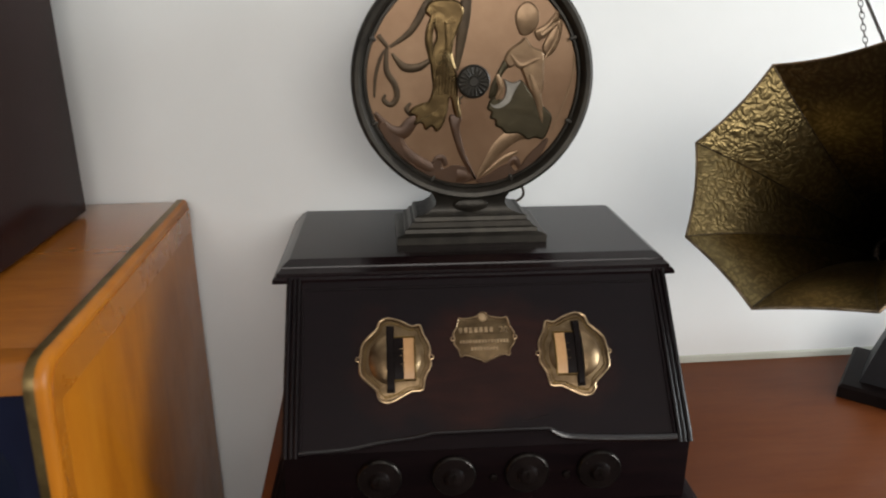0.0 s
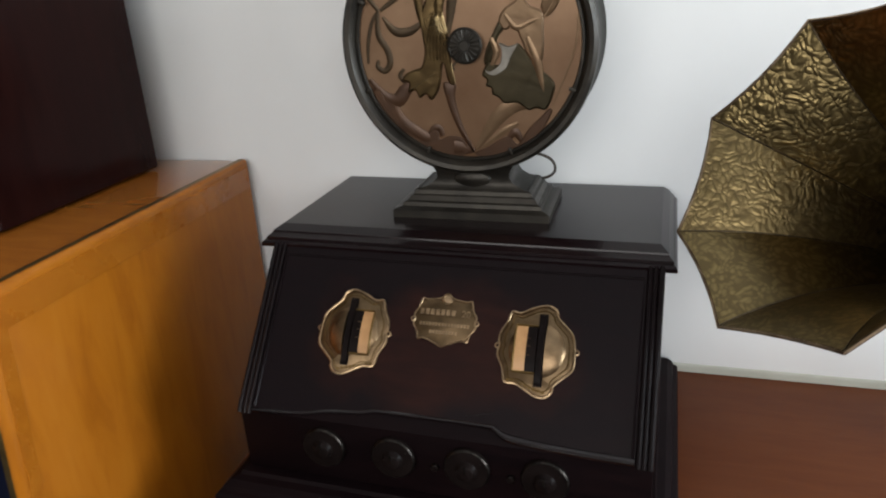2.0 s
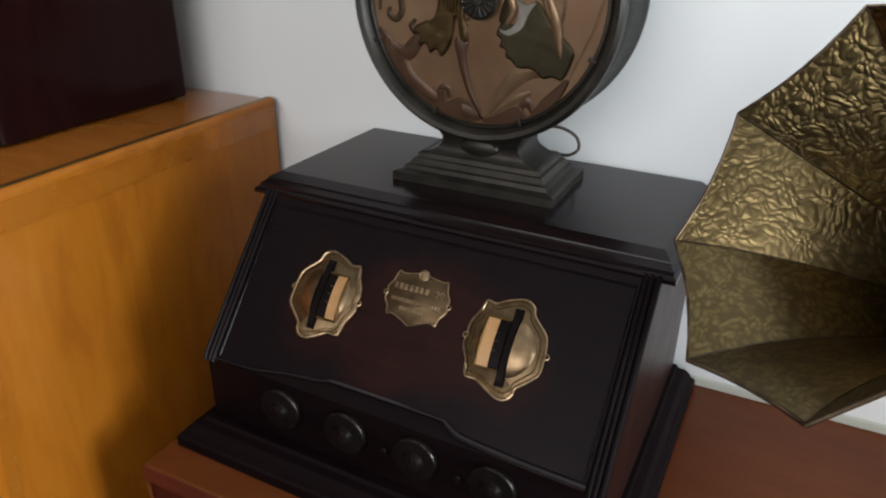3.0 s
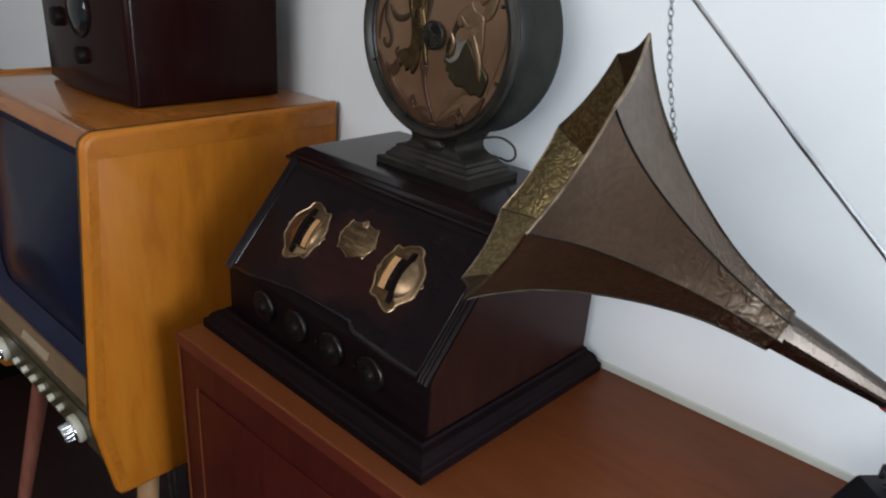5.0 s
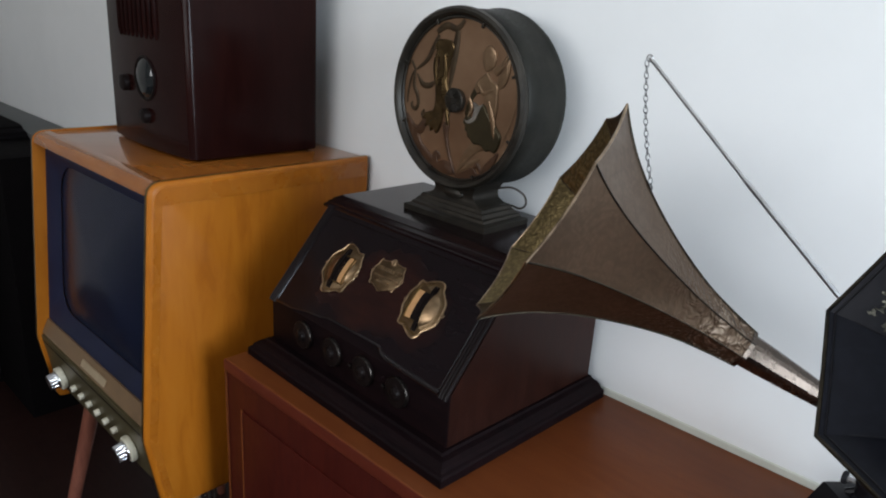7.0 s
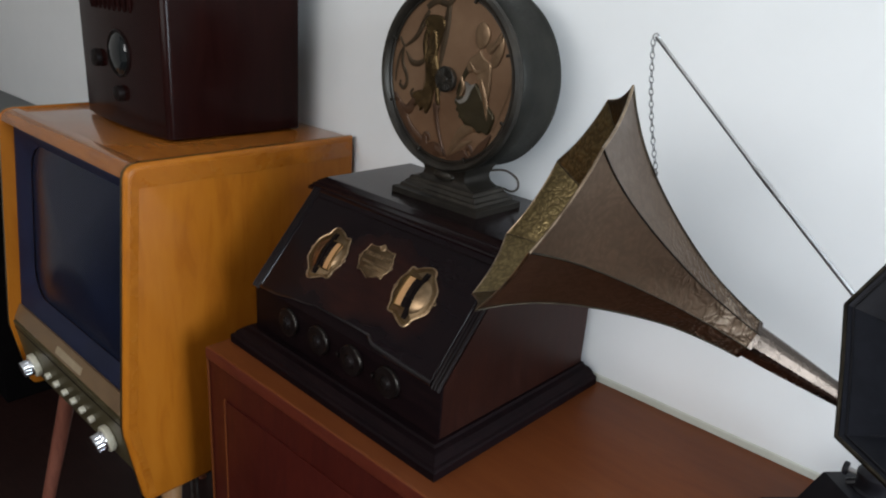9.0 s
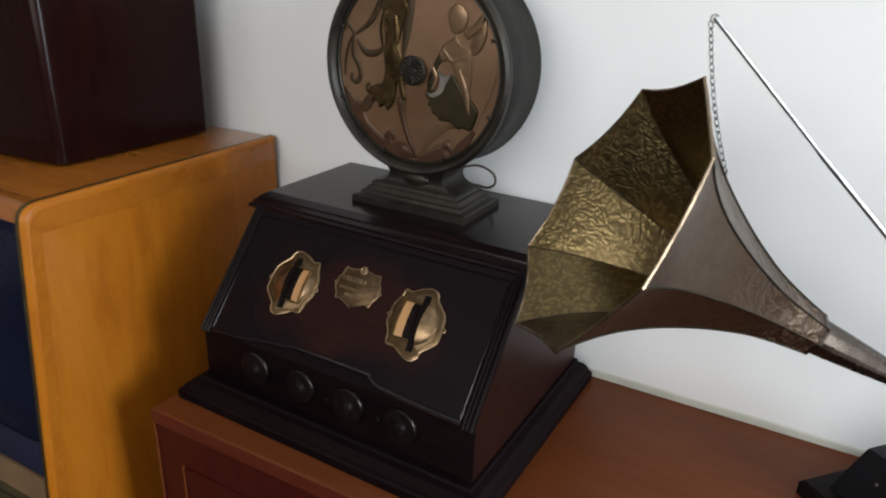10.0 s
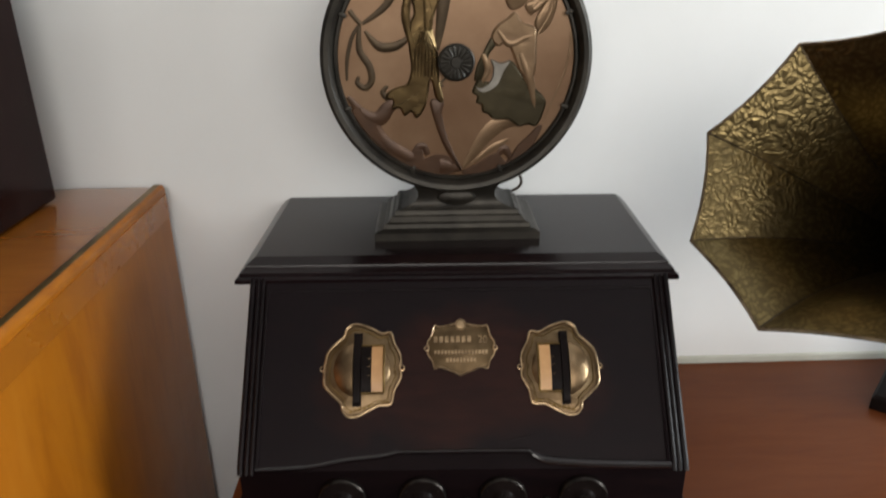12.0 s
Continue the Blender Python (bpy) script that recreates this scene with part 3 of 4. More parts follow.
            part("tick", tube([slope(u - s * 0.002, 0.0905 + 0.0225 * c, h), slope(u + s * 0.0012, 0.0905 + 0.0225 * c, h)], 0.0003, 5), BRASS, plate, "fine pale tick mark")
        edge_u = wx + s * 0.0265
        part("scale_frame", tube([slope(edge_u, 0.0905 + 0.023 * c, 0.006 + 0.0055 * math.sqrt(max(0, 1 - (0.9 * c) ** 2))) for c in np.linspace(-1, 1, 13)], 0.0011, 6), BRASS_SHADED, plate, "brass frame of the scale, coloured as in shade")
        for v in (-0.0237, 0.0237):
            part("scale_frame", tube([slope(wx + s * 0.004, 0.0905 + v, 0.0078), slope(edge_u, 0.0905 + v, 0.0078)], 0.0011, 6), BRASS_SHADED, plate, "brass frame of the scale, coloured as in shade")
        for q in (-1, 1):
            ring = [slope(cx + q * 0.0395 + 0.0024 * math.cos(t), 0.0915 + 0.0024 * math.sin(t), 0.0048) for t in np.linspace(0, 2 * math.pi, 14)[:-1]]
            part("screw_eye", tube(ring, 0.0009, 6, closed=True), BRASS_BRIGHT, plate)
        bm = bmesh.new()
        for k in range(9):
            u = cx - s * 0.012 + s * k * 0.0045
            v = 0.0905 - 0.0425 + 0.0011 * k
            block_on_slope(min(u, u + s * 0.0028), max(u, u + s * 0.0028), v, v + 0.0028, 0.0046, 0.0054, bm)
        part("lettering", bm, BRASS_SHADED, plate, "tiny raised lettering")
    # name plate
    half = [(0.0, 0.0265), (0.0085, 0.0235), (0.0215, 0.0215), (0.0268, 0.0225), (0.0295, 0.0125), (0.0338, 0.0055), (0.0325, 0.0), (0.0335, -0.006), (0.0285, -0.0135), (0.0265, -0.021), (0.0205, -0.0198), (0.0075, -0.0245), (0.0, -0.0278)]
    outline = half + [(-u, v) for u, v in half[-2:0:-1]]
    cx, cv = 0.0003, 0.1115
    fine = [(cx + u, cv + v) for u, v in smooth(outline, 3, True)]
    crack = [slope(u, v, 0.0038) for u, v in ((0.035, 0.0185), (0.045, 0.0195), (0.052, 0.0222), (0.06, 0.0232), (0.068, 0.0258))]
    part("crack", tube(crack, (0.0002, 0.0005, 0.0006, 0.0004, 0.0002), 5), BAKELITE, r, "short dark crack in the panel")
    plate = part("name_plate", prism(fine, lambda u, v, n: slope(u, v, 0.0036 + n), 0.001), BRASS_PLATE, r, "small shaped brass name plate", 50)
    part("rim", tube([slope(u, v, 0.0048) for u, v in fine], 0.0009, 6, closed=True), BRASS_BRIGHT, plate, "bright rubbed rim")
    part("medallion", lathe([(0.0058, 0), (0.0058, 0.0012), (0.0048, 0.0018), (0.0042, 0.0009), (0.001, 0.0013)], Matrix.Translation(slope(cx, cv + 0.0235, 0.0046)) @ pose(0, 0, 0, math.degrees(TH)), 18), BRASS_BRIGHT, plate)
    bm = bmesh.new()
    for row, n, w, hgt in ((0.0085, 7, 0.0048, 0.006), (-0.0045, 16, 0.0029, 0.0036), (-0.0125, 9, 0.0029, 0.0036)):
        whole = 10 if n == 7 else n
        for k in range(n):
            u = cx + (k - (whole - 1) / 2) * w * 1.18
            block_on_slope(u - w * 0.4, u + w * 0.4, cv + row - hgt / 2, cv + row + hgt / 2, 0.0046, 0.0056, bm)
    part("lettering", bm, BRASS_BRIGHT, plate, "raised brass lettering bars")
    number = bpy.data.curves.new("model_number", "FONT")
    number.body, number.size, number.extrude, number.align_x = "20", 0.0098, 0.0005, "CENTER"
    shape = bpy.data.objects.new("model_number_text", number)
    bm = bmesh.new()
    bm.from_mesh(shape.to_mesh())
    shape.to_mesh_clear()
    bpy.data.objects.remove(shape)
    base, right, up = slope(cx + 0.0222, cv + 0.0052, 0.005), Vector((1, 0, 0)), slope(0, 1, 0) - slope(0, 0, 0)
    turn = Matrix((right, up, right.cross(up))).transposed().to_4x4()
    turn.translation = base
    bm.transform(turn)
    part("model_number", bm, BRASS_BRIGHT, plate, "raised brass model number")
    for q in (-1, 1):
        ring = [slope(cx + q * 0.0345 + 0.0021 * math.cos(t), cv - 0.0005 + 0.0021 * math.sin(t), 0.0046) for t in np.linspace(0, 2 * math.pi, 14)[:-1]]
        part("screw_eye", tube(ring, 0.0008, 6, closed=True), BRASS_BRIGHT, plate)


def block_on_slope(u0, u1, v0, v1, n0, n1, bm=None):
    return loft([[slope(u0, v0, n), slope(u1, v0, n), slope(u1, v1, n), slope(u0, v1, n)] for n in (n0, n1)], True, bm)


make_radio()
# ---- the drum loudspeaker on the radio ----


def make_drum_speaker():
    zb = 1.1672
    t = thing("drum_loudspeaker", 0.006, 0.12, zb, -0.8, "dark bronze drum loudspeaker with brass relief face on the radio", "loudspeaker")
    cz, fy, R = 1.360 - zb, -0.048, 0.1405
    steps = [(0.092, 0.054, 0.0), (0.092, 0.054, 0.009), (0.089, 0.051, 0.0105), (0.082, 0.046, 0.012), (0.081, 0.045, 0.0165), (0.077, 0.042, 0.018), (0.073, 0.039, 0.0235), (0.070, 0.037, 0.0245), (0.069, 0.036, 0.029), (0.066, 0.034, 0.031)]
    part("base", loft([[(-a, -b, z), (a, -b, z), (a, b, z), (-a, b, z)] for a, b, z in steps]), BRONZE, t, "stepped dark bronze foot", 14)
    neck = [(0.064, 0.033, 0.0305), (0.055, 0.031, 0.033), (0.047, 0.03, 0.038), (0.043, 0.03, 0.044), (0.043, 0.031, 0.05), (0.048, 0.034, 0.06), (0.055, 0.036, 0.068)]
    part("neck", loft([[(-a, -b, z), (a, -b, z), (a, b, z), (-a, b, z)] for a, b, z in neck]), BRONZE, t, "waisted neck")
    part("boss", lathe([(0.022, 0.0), (0.02, 0.003), (0.013, 0.005), (0.001, 0.0055)], pose(0, -0.0305, 0.043, 90) @ Matrix.Diagonal((1, 0.42, 1, 1)), 24), BRONZE, t, "oval boss")
    ax = pose(0, 0, cz, 90)  # local z points to the front
    f = -fy
    shell = [(R - 0.0145, f - 0.012), (R - 0.0128, f - 0.005), (R - 0.0095, f - 0.001), (R - 0.005, f), (R - 0.001, f - 0.004), (R, f - 0.011), (R - 0.003, f - 0.016), (R - 0.006, f - 0.018), (R - 0.0065, f - 0.022), (R - 0.004, f - 0.026), (R - 0.003, f - 0.05), (R - 0.003, f - 0.09), (R - 0.001, f - 0.096), (R, f - 0.101), (R - 0.002, f - 0.106), (R - 0.012, f - 0.11), (0.05, f - 0.112)]
    part("front_rim", lathe(shell[:9], ax, 96, cap=False), BRONZE, t, "rolled bronze front rim")
    part("drum_shell", lathe(shell[8:], ax, 96, cap=False), DRUM, t, "dark bronze drum housing")
    part("back", lathe([(0.052, f - 0.111), (0.05, f - 0.114), (0.001, f - 0.114)], ax, 48, cap=False), BRONZE, t)
    part("inner_ring", lathe([(0.1265, f - 0.011), (0.1256, f - 0.0088), (0.1232, f - 0.0085), (0.122, f - 0.011)], ax, 96, cap=False), BRONZE, t, "thin dark retaining ring")
    face = part("face", lathe([(0.1275, f - 0.013), (0.06, f - 0.0122), (0.001, f - 0.012)], ax, 64, cap=False), FACE, t, "brown pressed speaker face")
    for k in range(8):
        a = radians(22.5 + 45 * k)
        m = ax @ pose(0.1235 * math.cos(a), 0.1235 * math.sin(a), f - 0.009, 0, 0, math.degrees(a))
        bm = block(-0.004, 0.004, -0.002, 0.002, 0.0, 0.004, 0.0008)
        bm.transform(m)
        part("clip", bm, BRONZE, t)
    relief(face, cz, fy + 0.012)
    # flex leaving the back of the neck in a loop
    loop = smooth([(0.03, 0.03, 0.048), (0.056, 0.048, 0.054), (0.078, 0.055, 0.045), (0.083, 0.056, 0.03), (0.07, 0.058, 0.02), (0.05, 0.062, 0.02)], 6)
    part("flex", tube(loop, 0.0018, 8), WIRE, t, "brown cloth-covered flex")


def relief(face, cz, y):
    """Raised pressed-brass ornament: trunk, curling boughs, drapery masses and scrolls."""
    def place(u, v, n):
        return Vector((u, y - n, cz + v))

    def px(x, yy):
        return ((x - 508) * 0.000288, (272 - yy) * 0.000312)

    def stroke(pts, w, h=0.2, bm=None):
        q = smooth([(*px(a, b), c) for (a, b), c in zip(pts, w)], 6)
        q = [p for p in q if math.hypot(p[0], p[1]) + p[2] * 0.000288 < 0.1235]
        if len(q) < 4:
            return None
        return tube([place(p[0], p[1], 0.0004) for p in q], [max(p[2], 1) * 0.000288 for p in q], 8, bm, h, (0, 1, 0))

    def embossed(pts, height=0.0026, soft=0.0022):
        """An outline of any shape raised from the sheet, its shoulders rounded."""
        bm = bmesh.new()
        out = [px(*p) for p in smooth(pts, 4, True)]
        low = [bm.verts.new(place(u, v, -0.0008)) for u, v in out]
        top = [bm.verts.new(place(u, v, height * 0.45)) for u, v in out]
        n = len(out)
        for k in range(n):
            bm.faces.new((low[k], low[(k + 1) % n], top[(k + 1) % n], top[k]))
        face_top = bm.faces.new(top)
        bm.normal_update()
        for d, h in ((soft * 0.35, height * 0.3), (soft * 0.65, height * 0.25)):
            bmesh.ops.inset_region(bm, faces=[face_top], thickness=d, depth=0.0)
            for vert in face_top.verts:
                vert.co.y -= h
        return bm

    boughs = (
        ([(345, -30), (318, 12), (262, 95), (178, 150)], (10, 15, 13, 6)),
        ([(172, 152), (122, 80), (150, 0), (210, -80)], (8, 10, 12, 9)),
        ([(186, 172), (232, 220), (290, 222), (338, 196)], (5, 16, 16, 9)),
        ([(168, 150), (163, 230), (196, 285), (202, 330), (178, 356), (150, 340), (156, 318)], (6, 12, 13, 12, 11, 9, 5)),
        ([(483, -60), (472, 40), (455, 150), (440, 235)], (16, 24, 18, 8)),
        ([(330, -45), (400, -80), (480, -70), (540, -130)], (14, 18, 16, 9)),
        ([(250, -60), (230, -130), (300, -190), (380, -200)], (10, 13, 13, 9)),
        ([(380, -80), (400, -150), (370, -230), (300, -260)], (16, 15, 12, 8)),
        ([(545, -135), (590, -190), (560, -260), (480, -290)], (9, 11, 11, 7)),
        ([(170, 150), (140, 190), (118, 260), (112, 330)], (5, 7, 7, 4)),
        ([(905, 60), (918, 180), (905, 300), (830, 480)], (2, 4, 4, 2)),
        ([(462, 356), (452, 344), (470, 326)], (4, 6, 3)),
        ([(258, 350), (240, 372), (258, 392), (276, 380)], (6, 10, 10, 4)),
        ([(112, 385), (170, 446), (222, 460), (262, 420), (310, 400)], (8, 20, 28, 24, 12)),
        ([(205, 450), (222, 520), (290, 585), (350, 602)], (14, 22, 30, 24)),
        ([(150, 450), (190, 520), (240, 570)], (10, 26, 18)),
        ([(345, 592), (366, 562), (388, 562), (400, 590)], (12, 14, 13, 10)),
        ([(250, 575), (360, 622), (460, 630), (528, 642)], (20, 32, 34, 8)),
        ([(540, 648), (640, 640), (740, 600), (810, 540), (884, 448)], (8, 26, 30, 28, 10)),
        ([(660, 600), (686, 572), (704, 590), (712, 610)], (8, 16, 12, 6)),
        ([(806, 476), (700, 474), (622, 520), (532, 640)], (14, 26, 28, 6)),
        ([(560, 628), (640, 570), (700, 540)], (4, 12, 6)),
    )
    for k, (pts, w) in enumerate(boughs):
        bm = stroke(pts, w, 0.14 if k in (10, 20, 21) else 0.2)
        if bm:
            part("bough", bm, RELIEF_BARE if k in (10, 20, 21) else RELIEF_RUST if 13 <= k <= 19 else RELIEF, face)
    masses = (
        # trunk and its swelling foot
        [(318, 25), (345, 60), (360, 115), (345, 150), (338, 215), (346, 290), (330, 342), (300, 352), (262, 368), (250, 390), (276, 400), (270, 430), (300, 426), (316, 452), (342, 438), (360, 460), (384, 438), (402, 400), (416, 330), (436, 400), (462, 402), (448, 330), (442, 240), (424, 165), (440, 105), (470, 30), (440, -10), (350, -10)],
        # tapering stem to the lower edge
        [(412, 400), (462, 405), (456, 450), (478, 540), (526, 640), (508, 634), (462, 560), (430, 480)],
        # spreading mass with a toothed edge
        [(566, 372), (590, 330), (620, 340), (660, 330), (700, 268), (760, 335), (832, 396), (832, 440), (806, 492), (770, 486), (740, 494), (700, 470), (650, 470), (626, 450), (604, 440), (600, 418), (580, 410), (584, 388)],
        # upper swellings
        [(632, 196), (652, 160), (690, 136), (716, 118), (745, 150), (790, 170), (796, 230), (796, 300), (778, 345), (740, 312), (716, 262), (690, 214), (656, 226)],
        [(672, 50), (684, 14), (716, -6), (752, 10), (768, 50), (752, 92), (716, 112), (690, 102)],
        [(750, 96), (796, 70), (838, 26), (850, 34), (826, 86), (790, 116), (770, 130)],
        [(786, 156), (800, 118), (838, 66), (852, 40), (862, 90), (850, 140), (830, 172), (804, 186)],
        [(574, 336), (582, 290), (604, 246), (634, 196), (652, 218), (628, 250), (616, 290), (600, 330)],
    )
    # ground along the lower edge with an uneven skyline
    for pts in (
        [(124, 432), (158, 418), (172, 456), (214, 468), (220, 526), (256, 556), (278, 588), (338, 598), (346, 572), (380, 572), (388, 602), (430, 588), (482, 598), (506, 640), (470, 662), (398, 655), (310, 622), (220, 556), (160, 494)],
        [(526, 652), (580, 626), (656, 588), (698, 616), (738, 562), (786, 518), (816, 490), (826, 504), (784, 574), (716, 622), (636, 650), (566, 664)],
    ):
        part("ground_relief", embossed(pts, 0.0016, 0.0012), RELIEF_RUST, face, "low embossed ground", 24)
    crescent = [(576, 352), (598, 359), (633, 337), (643, 297), (633, 267), (668, 279), (703, 272), (678, 312), (658, 352), (618, 375), (588, 369)]
    part("crescent", embossed(crescent, 0.0036, 0.0008), PALE_BRASS, face, "pale rubbed crescent", 24)
    for k, pts in enumerate(masses):
        part("relief_mass", embossed(pts, 0.003 if k in (0, 2, 3) else 0.0022), (RELIEF_GOLD, RELIEF_RUST, RELIEF_OLIVE, RELIEF_BARE, RELIEF_BARE, RELIEF_BARE, RELIEF_BARE, RELIEF_OLIVE)[k], face, "plain embossed brass mass", 24)
    for k in range(7):
        x = 358 + 12 * k
        part("flute", stroke_up(place, px, [(384 + 4 * k, 172), (x + 4, 240), (x, 320)], 4), RELIEF_GOLD, face)
    ribbons = (
        ([(658, 177), (698, 217), (748, 202), (790, 187)], (9, 13, 11, 6)),
        ([(782, 112), (812, 88), (838, 70)], (12, 10, 6)),
        ([(838, 62), (843, 117), (798, 190)], (3, 5, 4)),
        ([(738, 250), (772, 330), (800, 440)], (10, 17, 6)),
        ([(604, 250), (622, 300), (600, 345)], (8, 12, 5)),
        ([(350, 40), (332, 120), (345, 210)], (10, 16, 8)),
        ([(402, 60), (410, 140), (398, 210)], (12, 18, 9)),
    )
    for k, (pts, w) in enumerate(ribbons):
        q = smooth([(*px(a, b), c) for (a, b), c in zip(pts, w)], 6)
        part("ribbon", tube([place(p[0], p[1], 0.0024) for p in q], [max(p[2], 1) * 0.000288 for p in q], 8, None, 0.3, (0, 1, 0)), RELIEF_BARE if k < 5 else RELIEF_GOLD, face)
    # rosette at the centre
    c = Matrix.Translation((0, y, cz)) @ pose(0, 0, 0, 90)
    part("rosette", lathe([(0.0175, -0.001), (0.0185, 0.004), (0.0192, 0.0085), (0.0175, 0.0097), (0.0165, 0.0085), (0.006, 0.009), (0.005, 0.0105), (0.002, 0.0105)], c, 40), BRONZE, face, "dark bronze centre rosette")
    for k in range(18):
        a = 2 * math.pi * k / 18
        part("petal", tube([(0.0062 * math.cos(a), y - 0.0097, cz + 0.0062 * math.sin(a)), (0.0118 * math.cos(a), y - 0.0105, cz + 0.0118 * math.sin(a)), (0.016 * math.cos(a), y - 0.0095, cz + 0.016 * math.sin(a))], (0.0007, 0.0013, 0.0016), 6), BRONZE, face)


def stroke_up(place, px, pts, w):
    q = smooth([px(*p) for p in pts], 4)
    return tube([place(p[0], p[1], 0.0028) for p in q], w * 0.000288, 6)


make_drum_speaker()
# ---- the two octagonal horn loudspeakers ----
FLARE = [(0.0, 0.146), (0.02, 0.126), (0.05, 0.102), (0.09, 0.078), (0.14, 0.055), (0.19, 0.0375), (0.235, 0.028), (0.266, 0.0235)]


def flare(s):
    for (a, r), (b, q) in zip(FLARE, FLARE[1:]):
        if s <= b:
            return r + (q - r) * (s - a) / (b - a)
    return FLARE[-1][1]


def make_horn(name, centre, throat, vertex, outside, inside, neck_mat, seam_out, label, base_at, base_turn, hose, scallop=1.0, rim_at=0.0015):
    """A bell of eight curved panels, a neck, a rubber sleeve and an iron stand. The thing's own z axis runs down the throat."""
    z = Vector(throat).normalized()
    x = (Vector(vertex) - Vector(centre))
    x = (x - z * x.dot(z)).normalized()
    y = z.cross(x)
    bell_space = Matrix((x, y, z)).transposed().to_4x4()
    bell_space.translation = Vector(centre)
    foot = Vector(base_at)
    t = thing(name, *foot, label=label, category="horn speaker")
    m = Matrix.Translation(-foot) @ bell_space
    fine = [p for p in smooth(FLARE, 5)]
    across = 6

    def ring(s, r, inset=0.0, dip=True):
        pts = []
        for k in range(8):
            a, b = radians(45 * k), radians(45 * (k + 1))
            pa = Vector((math.cos(a), math.sin(a), 0))
            pb = Vector((math.cos(b), math.sin(b), 0))
            for i in range(across):
                f = i / across
                q = pa.lerp(pb, f) * (r - inset)
                sag = 4 * f * (1 - f)
                lip = max(0.0, 1 - s / 0.06) ** 2
                q *= 1 - scallop * (0.022 * sag * lip + 0.012 * sag * min(1, s / 0.05))
                pts.append(m @ Vector((q.x, q.y, s + scallop * 0.004 * sag * lip)))
        return pts

    outer = [ring(p[0], p[1]) for p in fine]
    inner = [ring(p[0], p[1], 0.0016) for p in fine]
    bm = loft(outer, False, None, 0)
    loft(inner, False, bm, 1)
    loft([outer[0], inner[0]], False, bm, 0)
    bell = part("bell", bm, [outside, inside], t, "octagonal flaring bell of beaten sheet metal", 22)
    for k in range(8):
        a = radians(45 * k)
        pts = [m @ Vector(((p[1] + 0.0005) * math.cos(a), (p[1] + 0.0005) * math.sin(a), p[0])) for p in fine]
        part("seam", tube(pts, [0.0011 - 0.0003 * i / len(pts) for i in range(len(pts))], 6), SEAM_DARK, bell, "raised folded seam")
        if inside is HORN_IN:
            pts = [m @ Vector(((p[1] - 0.0012) * math.cos(a), (p[1] - 0.0012) * math.sin(a), p[0])) for p in fine]
            part("inner_seam", tube(pts, 0.0011, 6), SEAM, bell, "bright line of the folded seam inside")
    part("rim", tube([q for q in ring(0.0, 0.1462)], rim_at, 6, closed=True), seam_out, bell, "wired rim")
    if inside is not HORN_IN:
        part("inner_bead", tube([q for q in ring(0.0025, flare(0.0025), 0.0028)], 0.0008, 6, closed=True), IRON, bell, "raised bead inside the rim")
        for k in range(8):
            a = radians(45 * k)
            pts = [m @ Vector(((p[1] - 0.0014) * math.cos(a), (p[1] - 0.0014) * math.sin(a), p[0])) for p in fine[4:]]
            part("inner_seam", tube(pts, 0.0009, 6), IRON, bell, "thin line of the folded seam inside")
    end = 0.405
    rise = lambda s: Vector((0, 0, 0.008 * max(0.0, s - 0.26) / 0.145))  # noqa: E731

    def facets(s, r):
        """Eight flats with narrow rubbed ridges between them."""
        out = []
        for k in range(8):
            for d in (-7.5, 7.5):
                out.append(m @ Vector((r * math.cos(radians(45 * k + d)), r * math.sin(radians(45 * k + d)), s)) + rise(s))
        return out

    part("neck", loft([facets(s, r) for s, r in ((0.25, 0.0205), (0.262, 0.0208), (0.3, 0.0186), (0.34, 0.0158), (0.37, 0.0134), (end, 0.0108))], False), neck_mat, t, "faceted tapering neck", 9)
    part("collar", loft([ring(0.2615, 0.0248), ring(0.2668, 0.0241), ring(0.2668, 0.019)], False), neck_mat, t)
    a = m @ Vector((0, 0, end - 0.008)) + rise(end)
    b = m @ Vector((0, 0, end + 0.036)) + rise(end)
    top = Vector((0.004, 0.002, 0.132))
    part("sleeve", tube([a, a.lerp(b, 0.02), a.lerp(b, 0.5), b.lerp(a, 0.02), b], (0.0112, 0.0128, 0.0132, 0.0128, 0.0112), 16), hose, t, "short rubber sleeve joining neck and stand")
    bend = smooth([b.lerp(a, 0.1), b + (b - a) * 0.1, top.lerp(b, 0.5) + Vector((0.012, 0.004, 0.0)), top + Vector((0.002, 0, 0.004)), Vector((0, 0, 0.08))], 5)
    part("elbow", tube(bend, 0.0125, 14), IRON, t, "black cast elbow")
    turn = pose(0, 0, 0, 0, 0, base_turn)
    sq = lambda h, zz: [turn @ Vector((sx * h, sy * h, zz)) for sx, sy in ((-1, -1), (1, -1), (1, 1), (-1, 1))]  # noqa: E731
    part("foot_plate", loft([sq(0.077, 0.0), sq(0.077, 0.017), sq(0.0735, 0.0212), sq(0.07, 0.022)]), BAKELITE, t, "square brown-black foot plate")
    part("pillar", loft([sq(0.054, 0.0215), sq(0.0525, 0.026), sq(0.0355, 0.088), sq(0.0342, 0.0902), sq(0.031, 0.0908)]), IRON, t, "tapering black pillar")
    part("socket", lathe([(0.0215, 0.0900), (0.0215, 0.093), (0.0185, 0.095), (0.018, 0.105), (0.0195, 0.108), (0.0195, 0.113), (0.016, 0.1165), (0.0125, 0.118)], Matrix.Translation((0.001, 0.0, 0.0)), 28), IRON, t, "round black socket holding the elbow")
    q = Vector((-0.0165, -0.003, 0.107))
    screw = part("thumb_screw", tube([q, q + Vector((-0.010, 0.0, 0.0))], 0.003, 10), STEEL, t)
